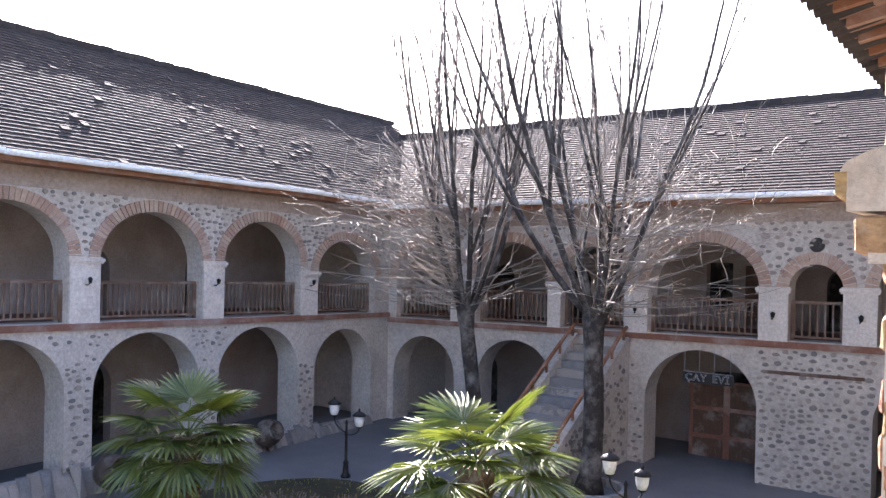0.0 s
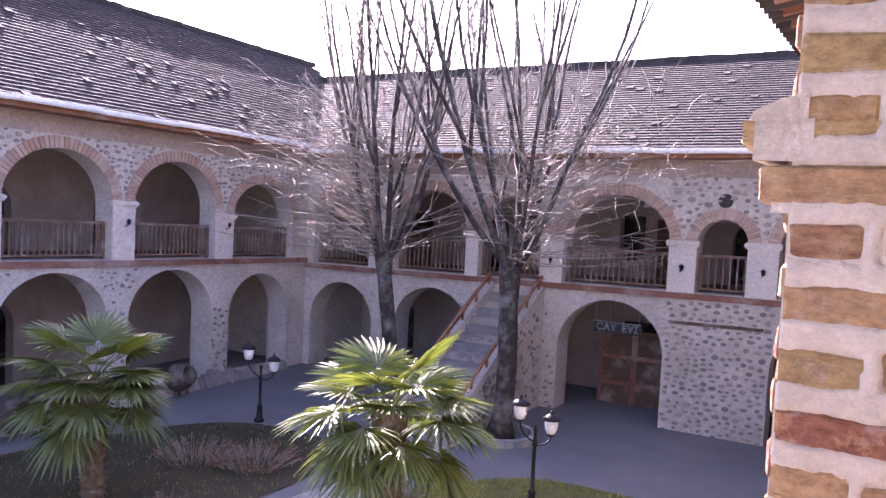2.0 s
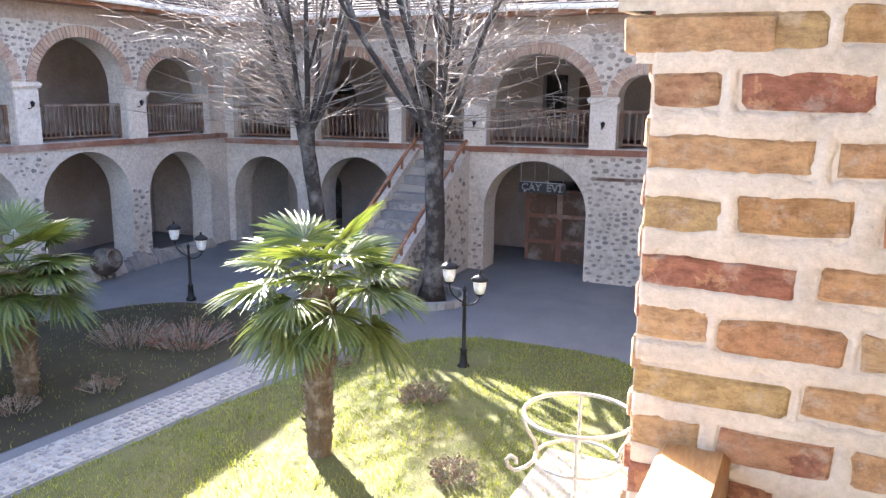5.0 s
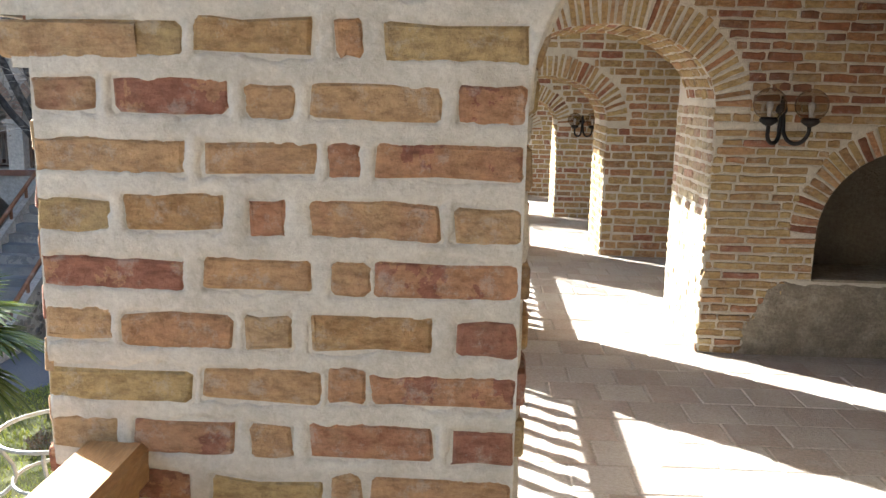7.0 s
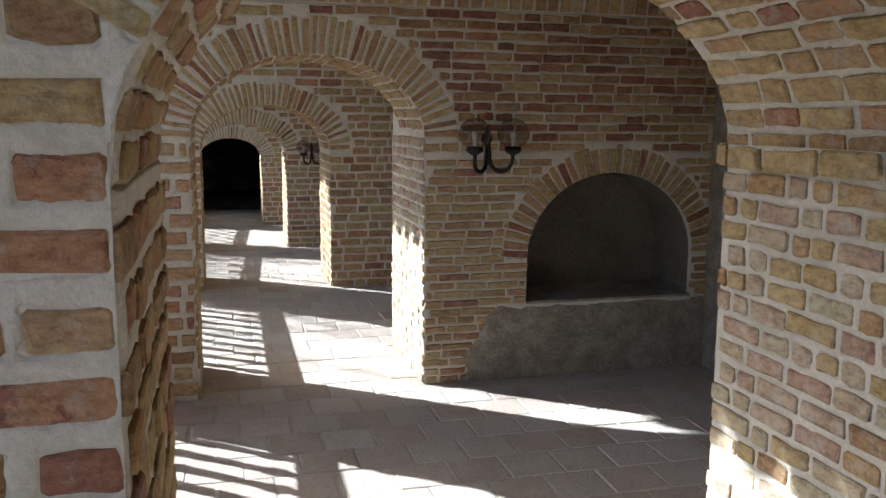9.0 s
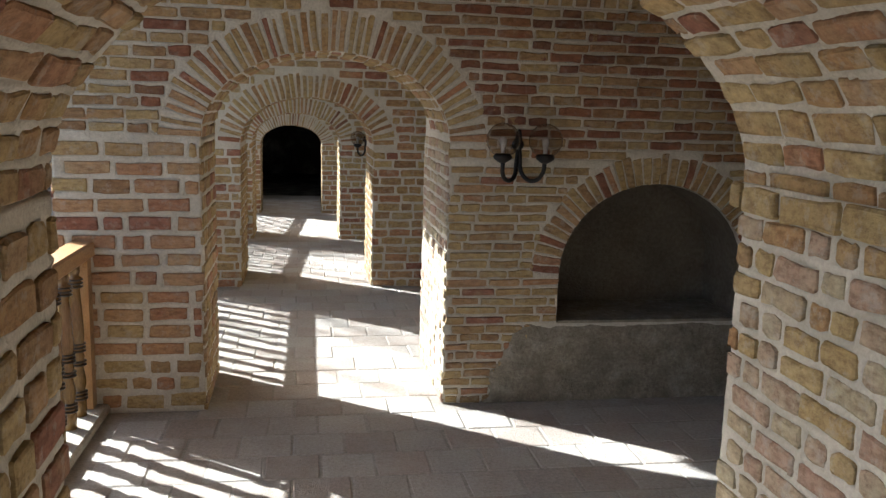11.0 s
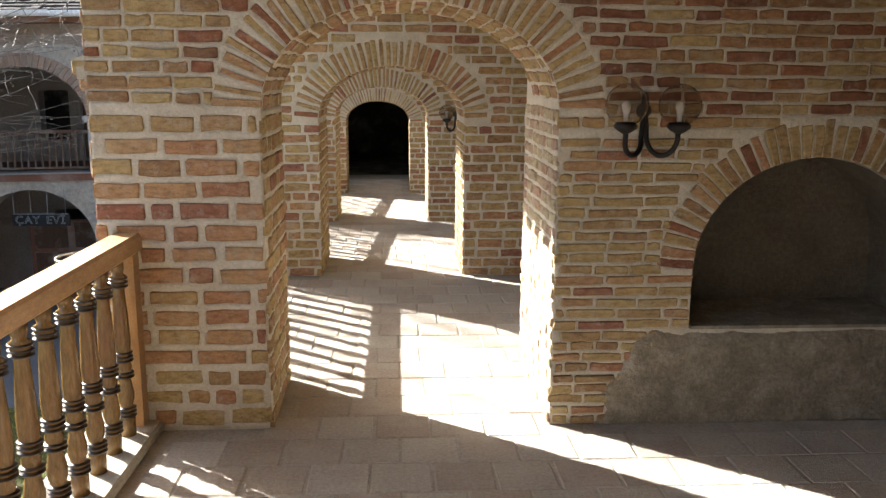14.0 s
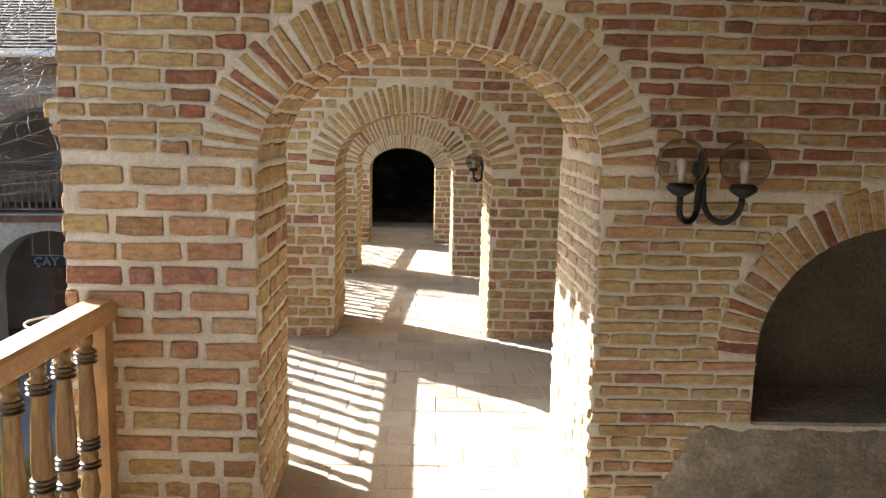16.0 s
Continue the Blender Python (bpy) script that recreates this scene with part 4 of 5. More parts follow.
X, Y = Vector((1, 0, 0)), Vector((0, 1, 0))
yes = lambda u, z: True
everywhere = lambda U, Z: np.ones(U.shape, bool)


def arch_underside(parent, wall, mat, mat2, cell, course, lens, joint, deep, seed, skin, skew=0.0):
    """Bricks and mortar on the underside of an arch, in courses that run through the wall."""
    y0, y1, xl, xr, zf, spring, rise, x0 = wall
    c, h = (xl + xr) / 2, (xr - xl) / 2
    fine = np.linspace(0, math.pi, 500)
    px, pz = c - h * np.cos(fine), spring + rise * np.sin(fine)
    run = np.concatenate([[0], np.cumsum(np.hypot(np.diff(px), np.diff(pz)))])

    def to(u, q, s):
        an = np.interp(s, run, fine)
        nx, nz = -np.cos(an) * rise, np.sin(an) * h
        ln = np.hypot(nx, nz)
        return (c - h * np.cos(an) - q * nx / ln, y0 + u * (1 - skew * (1 + np.cos(an)) / 2), spring + rise * np.sin(an) - q * nz / ln)

    soups, laid, total, s0 = (Soup(), Soup()), [], float(run[-1]), 0.0
    while s0 + course * 0.6 < total:
        ch = course * rng.uniform(0.9, 1.1)
        u = -rng.uniform(0, lens[0])
        while u < y1 - y0:
            ln = rng.choice(lens) * rng.uniform(0.85, 1.12)
            a, b = max(u, 0.004), min(u + ln, y1 - y0 - 0.004)
            u += ln + joint * rng.uniform(0.7, 1.3)
            if b - a < 0.035:
                continue
            bh = ch - joint * rng.uniform(0.8, 1.2)
            p = deep + rng.uniform(-0.005, 0.006)
            v, f = brick_form(b - a, bh, 0.0, 0.005)
            arr = np.array(v)
            wx, wy, wz = to(a + arr[:, 0], p + arr[:, 1], np.clip(s0 + arr[:, 2], 0, total))
            soups[rng.random() < 0.3].add(list(zip(wx.tolist(), wy.tolist(), wz.tolist())), f)
            laid.append(((a + b) / 2, s0 + bh / 2, (b - a) / 2, bh / 2, 0.0))
        s0 += ch
    for sp, m in zip(soups, (mat, mat2)):
        if sp.v:
            tagged(sp.make("soffit_bricks", m, parent), kind="stuff")
    pointing(parent, to, 0.0, y1 - y0, 0.0, total, laid, everywhere, cell, skin, deep, 0.006, 0.004, 0.007, None, seed)


# far parts of that wall's face, and its two jambs
w1 = WALLS[1]
brickwork(walls[1], (2.46, 0, 0), X, -Y, BACK - 2.46, SPRING, 0.082, [0.2, 0.19, 0.1], 0.02, YELLOW, clear_of(w1, None, 2.46), 0)
LEFT, RIGHT = [], []
brickwork(walls[1], (0.86, 0.0, 0), Y, X, 0.9, 1.52, 0.1, [0.2, 0.12, 0.1], 0.03, YELLOW, yes, 110, BRICK, lambda u, z: rng.random() < 0.2, 0.014, LEFT)
pointing(walls[1], flat_to((0.86, 0, 0), (0, 1, 0), (1, 0, 0)), 0.0, 0.9, 0.0, 1.52, LEFT, everywhere, 0.0075, MORTAR, 0.014, 0.008, 0.004, 0.007, None, 3)
brickwork(walls[1], (2.46, 0.0, 0), Y, -X, 0.99, 1.52, 0.071, [0.15, 0.12, 0.17, 0.07], 0.022, PALEBRICK, yes, 190, YELLOW, lambda u, z: rng.random() < (0.25 if z < 1.1 else 0.7), 0.012, RIGHT)
pointing(walls[1], flat_to((2.46, 0, 0), (0, 1, 0), (-1, 0, 0)), 0.0, 0.99, 0.0, 1.52, RIGHT, everywhere, 0.0075, GREYMORTAR, 0.012, 0.006, 0.004, 0.006, None, 5)
arch_underside(walls[1], w1, YELLOW, BRICK, 0.009, 0.075, [0.2, 0.12, 0.16], 0.02, 0.012, 7, MORTAR, 0.091)
brickwork(walls[1], (0.0, 0.9, 0), X, Y, 0.86, SPRING, 0.1, [0.2, 0.1], 0.035, BRICK, yes, 0)
brickwork(walls[1], (0.0, 0.0, 0), Y, -X, 0.9, SPRING, 0.1031, [0.24, 0.12], 0.04, BRICK, yes, 0)
voussoirs(walls[1], 1.66, 0.8, 1.52, 0.56, (0, 0, 0), X, -Y, 0.22, 44, YELLOW, skip=4, laid=PIER)
pointing(walls[1], flat_to((0, 0, 0), (1, 0, 0), (0, -1, 0)), 0.0, 1.1, 0.0, SPRING, PIER, off_arches((0.86, 2.46, 0.0, 1.52, 0.56)), 0.0048, GREYMORTAR, 0.005, 0.0008, 0.0034, 0.0075,
         lambda U, Z: 0.012 * np.clip(layered(U, Z, 3.0, 41) - 0.35, 0, 1), 11)
box_ob("ledge_core", 2.432, 2.459, 0.004, 0.986, 1.492, 1.55, MORTAR, walls[1])
brickwork(walls[1], (2.46, 0.0, 1.485), Y, -X, 0.99, 0.07, 0.078, [0.2, 0.15], 0.02, YELLOW, yes, 20, None, None, 0.045)
# the wall with the lamp
w2 = WALLS[2]
FACE = []
part_of = lambda f, lo, hi, dz: lambda u, z: f(u, z + dz) and lo <= z + dz <= hi
brickwork(walls[2], (0.11, 3.66, 0.03), X, -Y, 1.405, 1.50, 0.0975, [0.22, 0.21, 0.19, 0.1], 0.034, BRICK, part_of(clear_of(w2, None, 0.11), 0, 1.54, 0.03), 130, YELLOW, lambda u, z: z > 1.3 and rng.random() < 0.6 or z < 0.25 and rng.random() < 0.6 or rng.random() < 0.1, 0.015, FACE)
brickwork(walls[2], (0.11, 3.66, 1.525), X, -Y, 1.405, SPRING - 1.525, 0.065, [0.21, 0.19, 0.17, 0.1], 0.018, YELLOW, part_of(clear_of(w2, None, 0.11), 1.5, SPRING, 1.525), 60, DARKBRICK, lambda u, z: rng.random() < 0.22, 0.015, FACE)
brickwork(walls[2], (1.515, 3.66, 0), X, -Y, BACK - 1.515, 1.42, 0.0535, [0.22, 0.16, 0.19, 0.11, 0.2], 0.017, YELLOW, clear_of(w2, 2.84, 1.515), 170, BRICK, lambda u, z: rng.random() < 0.16, 0.014, FACE)
brickwork(walls[2], (1.515, 3.66, 1.425), X, -Y, BACK - 1.515, SPRING - 1.425, 0.059, [0.2, 0.16, 0.19, 0.11], 0.017, DARKBRICK, part_of(clear_of(w2, 2.84, 1.515), 1.4, SPRING, 1.425), 60, YELLOW, lambda u, z: rng.random() < 0.3, 0.014, FACE)
voussoirs(walls[2], 1.515, 0.665, 1.5, 0.47, (0, 3.66, 0), X, -Y, 0.205, 42, YELLOW, laid=FACE, mixed=(BRICK, BRICK, DARKBRICK))
voussoirs(walls[2], 3.415, 0.575, 0.76, 0.53, (0, 3.66, 0), X, -Y, 0.165, 36, YELLOW, 0.012, laid=FACE, mixed=(BRICK, YELLOW, DARKBRICK))
pointing(walls[2], flat_to((0, 3.66, 0), (1, 0, 0), (0, -1, 0)), 0.11, BACK, 0.0, SPRING, FACE, off_arches((0.85, 2.18, 0.0, 1.5, 0.47), (2.84, 3.99, 0.47, 0.76, 0.53)), 0.0085, MORTAR, 0.015, 0.008, 0.0035, 0.005,
         lambda U, Z: 0.05 * np.clip((0.36 - Z) / 0.25, 0, 1) * (U < 0.86) + 0.011 * np.clip(layered(U, Z, 2.5, 77) - 0.3, 0, 1), 13)
JAMB_A, JAMB_B = [], []
brickwork(walls[2], (0.85, 3.66, 0), Y, X, 0.67, 1.5, 0.0925, [0.2, 0.12], 0.022, YELLOW, yes, 0, BRICK, lambda u, z: rng.random() < 0.3, 0.011, JAMB_A)
pointing(walls[2], flat_to((0.85, 0, 0), (0, 1, 0), (1, 0, 0)), 3.66, 4.33, 0.0, 1.5, JAMB_A, everywhere, 0.012, MORTAR, 0.011, 0.005, 0.004, 0.007, None, 15)
brickwork(walls[2], (2.18, 3.66, 0), Y, -X, 0.94, 1.5, 0.069, [0.12, 0.1, 0.14], 0.02, PALEBRICK, yes, 90, None, None, 0.009, JAMB_B)
pointing(walls[2], flat_to((2.18, 0, 0), (0, 1, 0), (-1, 0, 0)), 3.66, 4.6, 0.0, 1.5, JAMB_B, everywhere, 0.011, MORTAR, 0.009, 0.004, 0.003, 0.006, None, 17)
arch_underside(walls[2], w2, YELLOW, BRICK, 0.012, 0.07, [0.16, 0.12], 0.018, 0.01, 19, MORTAR)
brickwork(walls[2], (0.11, 3.66, 0), Y, -X, 0.67, SPRING, 0.0925, [0.2, 0.1], 0.03, BRICK, yes, 0)
# the walls beyond
for k, course in ((3, 0.08), (4, 0.08), (5, 0.085), (6, 0.085)):
    y0, y1, xl, xr, zf, spring, rise, x0 = WALLS[k]
    brickwork(walls[k], (x0, y0, zf), X, -Y, BACK - x0, SPRING - zf, course, [0.2, 0.19, 0.1], 0.022, YELLOW, (lambda f, z0: lambda u, z: f(u, z + z0))(clear_of(WALLS[k], None, x0), zf), 40 if k == 3 else 0, BRICK, lambda u, z: rng.random() < 0.5)
    voussoirs(walls[k], (xl + xr) / 2, (xr - xl) / 2, spring, rise, (0, y0, 0), X, -Y, 0.2, 34, YELLOW, *((0.03, 0.07) if k == 5 else (0.018, 0.012)), mixed=(BRICK, BRICK, DARKBRICK))
    brickwork(walls[k], (xr, y0, zf), Y, -X, y1 - y0, spring - zf, course, [0.2, 0.12], 0.02, YELLOW, yes, 0)
    brickwork(walls[k], (xl, y0, zf), Y, X, y1 - y0, spring - zf, course, [0.2, 0.12], 0.02, YELLOW, yes, 0)


for k in (3, 4, 5):
    arch_underside(walls[k], WALLS[k], YELLOW, BRICK, 0.03, 0.075, [0.16, 0.12], 0.02, 0.01, 20 + k, MORTAR)

# bricks on edge under the vaults
for k in (0, 1, 2, 3):
    a, b = WALLS[k][1], WALLS[k + 1][0]
    s = Soup()
    c, h = (a + b) / 2, (b - a) / 2
    for i in range(15):
        x = 0.05 + rng.uniform(0, 0.04)
        while x < BACK - 0.08:
            q0, q1 = math.pi * (i + 0.06) / 15, math.pi * (i + 0.94) / 15
            w = rng.uniform(0.05, 0.064)
            d = rng.uniform(0.012, 0.03)
            vs = [(xx, c - (h - e) * math.cos(q), SPRING + (0.58 - e) * math.sin(q)) for e in (-0.004, d) for q, xx in ((q0, x), (q1, x), (q1, x + w), (q0, x + w))]
            s.add(vs, [(0, 1, 5, 4), (1, 2, 6, 5), (2, 3, 7, 6), (3, 0, 4, 7), (4, 5, 6, 7)])
            x += w + 0.024
    tagged(s.make("vault_bricks", YELLOW, back), kind="stuff")

# floor tiles
rest = Soup()
TILES = []
for v in range(4):
    sz = 0.256
    j = lambda q: rng.uniform(-q, q)
    e = 0.008
    pv = [(0 + j(0.004), 0 + j(0.004)), (sz + j(0.004), j(0.004)), (sz + j(0.004), sz + j(0.004)), (j(0.004), sz + j(0.004))]
    vs = [(p, q, -0.02) for p, q in pv] + [(p, q, -0.006) for p, q in pv] + [(p + (e if p < 0.1 else -e), q + (e if q < 0.1 else -e), 0.0) for p, q in pv]
    fs = [(0, 1, 5, 4), (1, 2, 6, 5), (2, 3, 7, 6), (3, 0, 4, 7), (4, 5, 9, 8), (5, 6, 10, 9), (6, 7, 11, 10), (7, 4, 8, 11), (8, 9, 10, 11)]
    me = bpy.data.meshes.new("floor_tile")
    me.from_pydata(vs, [], fs)
    me.materials.append(TILE)
    TILES.append((me, vs, fs))
count = 0
for iy in range(-14, 66):
    y = 0.12 + iy * 0.262
    for ix in range(16):
        x = 0.29 + ix * 0.262 - (0.0 if iy % 2 else 0.131) + 0.006 * math.sin(iy)
        if x + 0.25 > BACK or x < 0.2 or y > 16.4:
            continue
        if any(w[0] - 0.2 < y < w[1] - 0.05 and not (w[2] < x + 0.12 < w[3]) for w in WALLS):
            continue
        me, vs, fs = TILES[rng.randrange(4)]
        m = Matrix.Translation((x, y, floor_z(y + 0.12) + rng.uniform(-0.003, 0.002))) @ pose(0, 0, 0, rng.uniform(-0.5, 0.5), rng.uniform(-0.5, 0.5), rng.uniform(-1.2, 1.2))
        if 0.6 < y < 6.0 and count < 300:
            ob = new("floor_tile", me)
            ob.matrix_basis = m
            ob.parent = floor
            count += 1
        else:
            rest.add([tuple(m @ Vector(q)) for q in vs], fs)
tagged(rest.make("floor_tiling", TILE, floor), kind="stuff")


# ---- courtyard: lawns, path, kerbs ----
def lawn_edge(cx, cy, hx, hy, k, tilt=0.0, n=60):
    pts = []
    for i in range(n):
        q = 2 * math.pi * i / n
        c, s_ = math.cos(q), math.sin(q)
        x, y = hx * math.copysign(abs(c) ** k, c), hy * math.copysign(abs(s_) ** k, s_)
        pts.append((cx + x + tilt * y, cy + y))
    return pts


LAWNS = [lawn_edge(-5.0, 5.8, 2.95, 6.9, 0.62, 0.13), lawn_edge(-11.7, 5.5, 2.5, 6.6, 0.62, 0.13)]


def within(poly, x, y):
    hit = False
    for (x0, y0), (x1, y1) in zip(poly, poly[1:] + poly[:1]):
        if (y0 > y) != (y1 > y) and x < x0 + (y - y0) / (y1 - y0) * (x1 - x0):
            hit = not hit
    return hit


BLADE = material("grass_blade", [(0.17, 0.21, 0.035), (0.25, 0.28, 0.05), (0.32, 0.31, 0.085), (0.21, 0.25, 0.045)], 0.6, 1.0, 20, 0.0, per_piece=True, stain=0.45, stain_col=(0.26, 0.20, 0.09), spec=0.3, translucent=0.35)
for li, poly in enumerate(LAWNS):
    cx = sum(p[0] for p in poly) / len(poly)
    cy = sum(p[1] for p in poly) / len(poly)
    s = Soup()
    vs, fs = [], []
    n, rings = len(poly), 14
    for j in range(rings + 1):
        f = 1 - j / rings
        for x, y in poly:
            X1, Y1 = cx + (x - cx) * f, cy + (y - cy) * f
            vs.append((X1, Y1, GROUND + 0.012 + (0 if j == 0 else 0.02 + 0.02 * noise.noise((X1 * 1.5, Y1 * 1.5, 0)))))
    for j in range(rings):
        for i in range(n):
            fs.append((j * n + i, j * n + (i + 1) % n, (j + 1) * n + (i + 1) % n, (j + 1) * n + i))
    s.add(vs, fs)
    # The left lawn takes the darker soil, with shade in its colour.
    lawn = tagged(s.make("lawn", SHADY if li else GRASSY, None, "", True), "brownish thin lawn with shade put into its soil colour" if li else "mown green lawn with thin patches, half in sun", "lawn", "lawns", "structure")
    g = Soup()
    made = 0
    r = random.Random(li + 3)
    while made < (30000 if li == 0 else 2500):
        x, y = r.uniform(-15, -1), r.uniform(-2.5, 12.6)
        if not within(poly, x, y) or (li == 0 and y < 2.5):
            continue
        if noise.noise((x * 0.9, y * 0.9, 5)) < -0.28 and r.random() < 0.8:
            continue
        h, a, w = r.uniform(0.03, 0.085), r.uniform(0, 6.28), r.uniform(0.006, 0.012)
        lx, ly = r.uniform(-0.05, 0.05), r.uniform(-0.05, 0.05)
        g.add([(x - w * math.cos(a), y - w * math.sin(a), GROUND + 0.01), (x + w * math.cos(a), y + w * math.sin(a), GROUND + 0.01), (x + lx, y + ly, GROUND + 0.02 + h)], [(0, 1, 2)])
        made += 1
    tagged(g.make("grass", BLADE), "short green grass blades on the lawn", "grass", kind="stuff")

COBBLE = material("path_stone", [(0.24, 0.235, 0.225), (0.30, 0.29, 0.275), (0.20, 0.195, 0.19), (0.36, 0.345, 0.32)], 0.85, 4, 40, 0.5, 0.01, per_piece=True, stain=0.3)
path = tagged(box_ob("path", -8.62, -7.8, -3.0, 12.0, GROUND + 0.002, GROUND + 0.012, GROUT), "cobbled path between the two lawns", "path", kind="structure")
path.matrix_basis = Matrix.Translation((-8.2, 7.9, 0)) @ pose(0, 0, 0, 0, 0, -7.0) @ Matrix.Translation((8.21, -7.5, 0))
s = Soup()
r = random.Random(21)
for iy in range(128):
    for ix in range(7):
        x, y = -8.56 + ix * 0.115 + r.uniform(-0.025, 0.025), -2.9 + iy * 0.115 + r.uniform(-0.025, 0.025)
        q, m, ph = r.uniform(0.042, 0.058), 7, r.uniform(0, 6)
        rim = [(x + q * math.cos(ph + 6.283 * j / m) * r.uniform(0.85, 1.1), y + q * math.sin(ph + 6.283 * j / m) * r.uniform(0.85, 1.1)) for j in range(m)]
        z = GROUND + 0.022 + r.uniform(0, 0.012)
        s.add([(a, b, GROUND + 0.008) for a, b in rim] + [(x + (a - x) * 0.75, y + (b - y) * 0.75, z) for a, b in rim], [(j, (j + 1) % m, m + (j + 1) % m, m + j) for j in range(m)] + [tuple(range(m, 2 * m))])
tagged(s.make("cobbles", COBBLE, path), kind="stuff")


# ---- fan palms ----
FROND = material("palm_leaf", [(0.04, 0.062, 0.012), (0.065, 0.096, 0.018), (0.09, 0.122, 0.025), (0.115, 0.14, 0.036)], 0.36, 3, 30, 0.1, 0.003, per_piece=True, stain=0.15, stain_col=(0.22, 0.19, 0.08), spec=0.5, translucent=0.2)
FIBRE = material("palm_fibre", [(0.075, 0.05, 0.032), (0.13, 0.09, 0.055), (0.17, 0.125, 0.08)], 0.95, 8, 60, 1.0, 0.03, stretch=(2, 2, 0.5), bump_scale=30)


def frond(origin, az, el, length, radius, rnd, curl):
    """One fan leaf on its stalk, as a soup of folded fingers."""
    s = Soup()
    d = Vector((math.cos(az) * math.cos(el), math.sin(az) * math.cos(el), math.sin(el)))
    o = Vector(origin)
    mid = o + d * length * 0.5 + Vector((0, 0, 0.04))
    end = o + d * length - Vector((0, 0, 0.06 * length))
    s.tube([tuple(o), tuple(mid), tuple(end)], [0.016, 0.011, 0.008], 5)
    side = Vector((-math.sin(az), math.cos(az), 0))
    upv = side.cross(d).normalized() * (1 if side.cross(d).z > 0 else -1)
    tip_d = (d * 0.9 - Vector((0, 0, 0.25))).normalized()
    n = 27
    for i in range(n):
        a = radians(-108 + 216 * i / (n - 1)) + rnd.uniform(-0.03, 0.03)
        dirn = (tip_d * math.cos(a) + side * math.sin(a)).normalized()
        L = radius * (0.72 + 0.28 * math.cos(a * 0.6)) * rnd.uniform(0.9, 1.05)
        w = L * 0.052
        across = upv.cross(dirn).normalized()
        fold = upv * (w * 0.5)
        pts = []
        droop = curl * rnd.uniform(0.7, 1.4)
        for f, ww in ((0.06, 0.35), (0.45, 1.0), (0.75, 0.7), (1.0, 0.05)):
            c = end + dirn * (L * f) - Vector((0, 0, droop * (f ** 2.2) * L)) + upv * (0.07 * L * f * (1 - f))
            pts += [tuple(c - across * w * ww + fold * ww), tuple(c), tuple(c + across * w * ww + fold * ww)]
        s.add(pts, [(0, 1, 4, 3), (1, 2, 5, 4), (3, 4, 7, 6), (4, 5, 8, 7), (6, 7, 10, 9), (7, 8, 11, 10)])
    return s


def palm(x, y, height, size, seed, label, lean=(0, 0)):
    rnd = random.Random(seed)
    p = root("palm_tree", label, "palm tree", "fan palms of the courtyard", at=(x, y, GROUND))
    s = Soup()
    n = 26
    pts, rad = [], []
    for i in range(n + 1):
        f = i / n
        pts.append((lean[0] * f * f, lean[1] * f * f, height * f))
        rad.append((0.155 + 0.06 * f - (0.03 if f < 0.05 else 0)) * (1 + 0.12 * (i % 2)) * rnd.uniform(0.95, 1.06) * (1 + 0.3 * max(0, 0.08 - f) / 0.08))
    s.tube(pts, rad, 14)
    # old leaf bases
    for i in range(150):
        f = rnd.uniform(0.12, 1.0)
        a = rnd.uniform(0, 6.283)
        rr = 0.165 + 0.06 * f
        c = Vector((lean[0] * f * f + rr * math.cos(a), lean[1] * f * f + rr * math.sin(a), height * f))
        o = Vector((math.cos(a), math.sin(a), 0.9))
        s.tube([tuple(c - o * 0.03), tuple(c + o * rnd.uniform(0.02, 0.06))], [0.022, 0.008], 4)
    s.make("trunk", FIBRE, p, "fibrous brown trunk")
    top = (lean[0], lean[1], height)
    k = 24
    for i in range(k):
        f = i / (k - 1)
        az = i * 2.39996 + rnd.uniform(-0.2, 0.2)
        el = radians(52 - 76 * f ** 0.95 + rnd.uniform(-8, 8))
        fr = frond((top[0], top[1], height - 0.25 * f + 0.05), az, el, size * (0.42 + 0.26 * rnd.random()), size * (0.54 + 0.12 * rnd.random()), rnd, 0.05 + 0.22 * f)
        fr.make("frond", FROND, p, "green fan leaf")
    return p


palm(-5.42, 7.16, 2.42, 1.18, 4, "fan palm with bright sunlit green leaves on the lawn", (0.1, -0.05))
palm(-10.6, 6.95, 2.0, 1.22, 9, "shaded fan palm with dark leaves on the lawn")

# ---- bare trees ----
BARK = material("grey_bark", [(0.028, 0.023, 0.021), (0.045, 0.037, 0.033), (0.065, 0.054, 0.048)], 0.95, 4, 30, 1.0, 0.03, stretch=(3, 3, 0.7))
TWIG = material("twig_bark", [(0.15, 0.125, 0.105), (0.27, 0.23, 0.195)], 0.75, 6, 40, 0.3, 0.005, per_piece=True, spec=0.4)
DRYLEAF = material("dry_leaf", [(0.28, 0.19, 0.10), (0.36, 0.26, 0.14), (0.22, 0.13, 0.07)], 0.7, 6, 40, 0.1, 0.002, per_piece=True)


def bare_tree(x, y, crotch, girth, seed, label, limbs, leaves, reach, shoots, side):
    rnd = random.Random(seed)
    t = root("tree", label, "tree", "bare trees of the courtyard", at=(x, y, GROUND))
    s = Soup()
    cz = crotch[2] - GROUND
    c = Vector((crotch[0] - x, crotch[1] - y, cz))
    pts, rad = [], []
    for i in range(11):
        f = i / 10
        pts.append((c.x * f + 0.05 * math.sin(5 * f), c.y * f, cz * f - 0.05 * (i == 0)))
        rad.append(girth * (1.0 + 0.55 * max(0, 0.14 - f) / 0.14 - 0.1 * f + 0.3 * max(0, f - 0.8) / 0.2) * rnd.uniform(0.95, 1.05))
    s.tube(pts, rad, 14)
    s.make("trunk", BARK, t, "thick dark trunk", True)
    twigs = Soup()
    leaf = Soup()

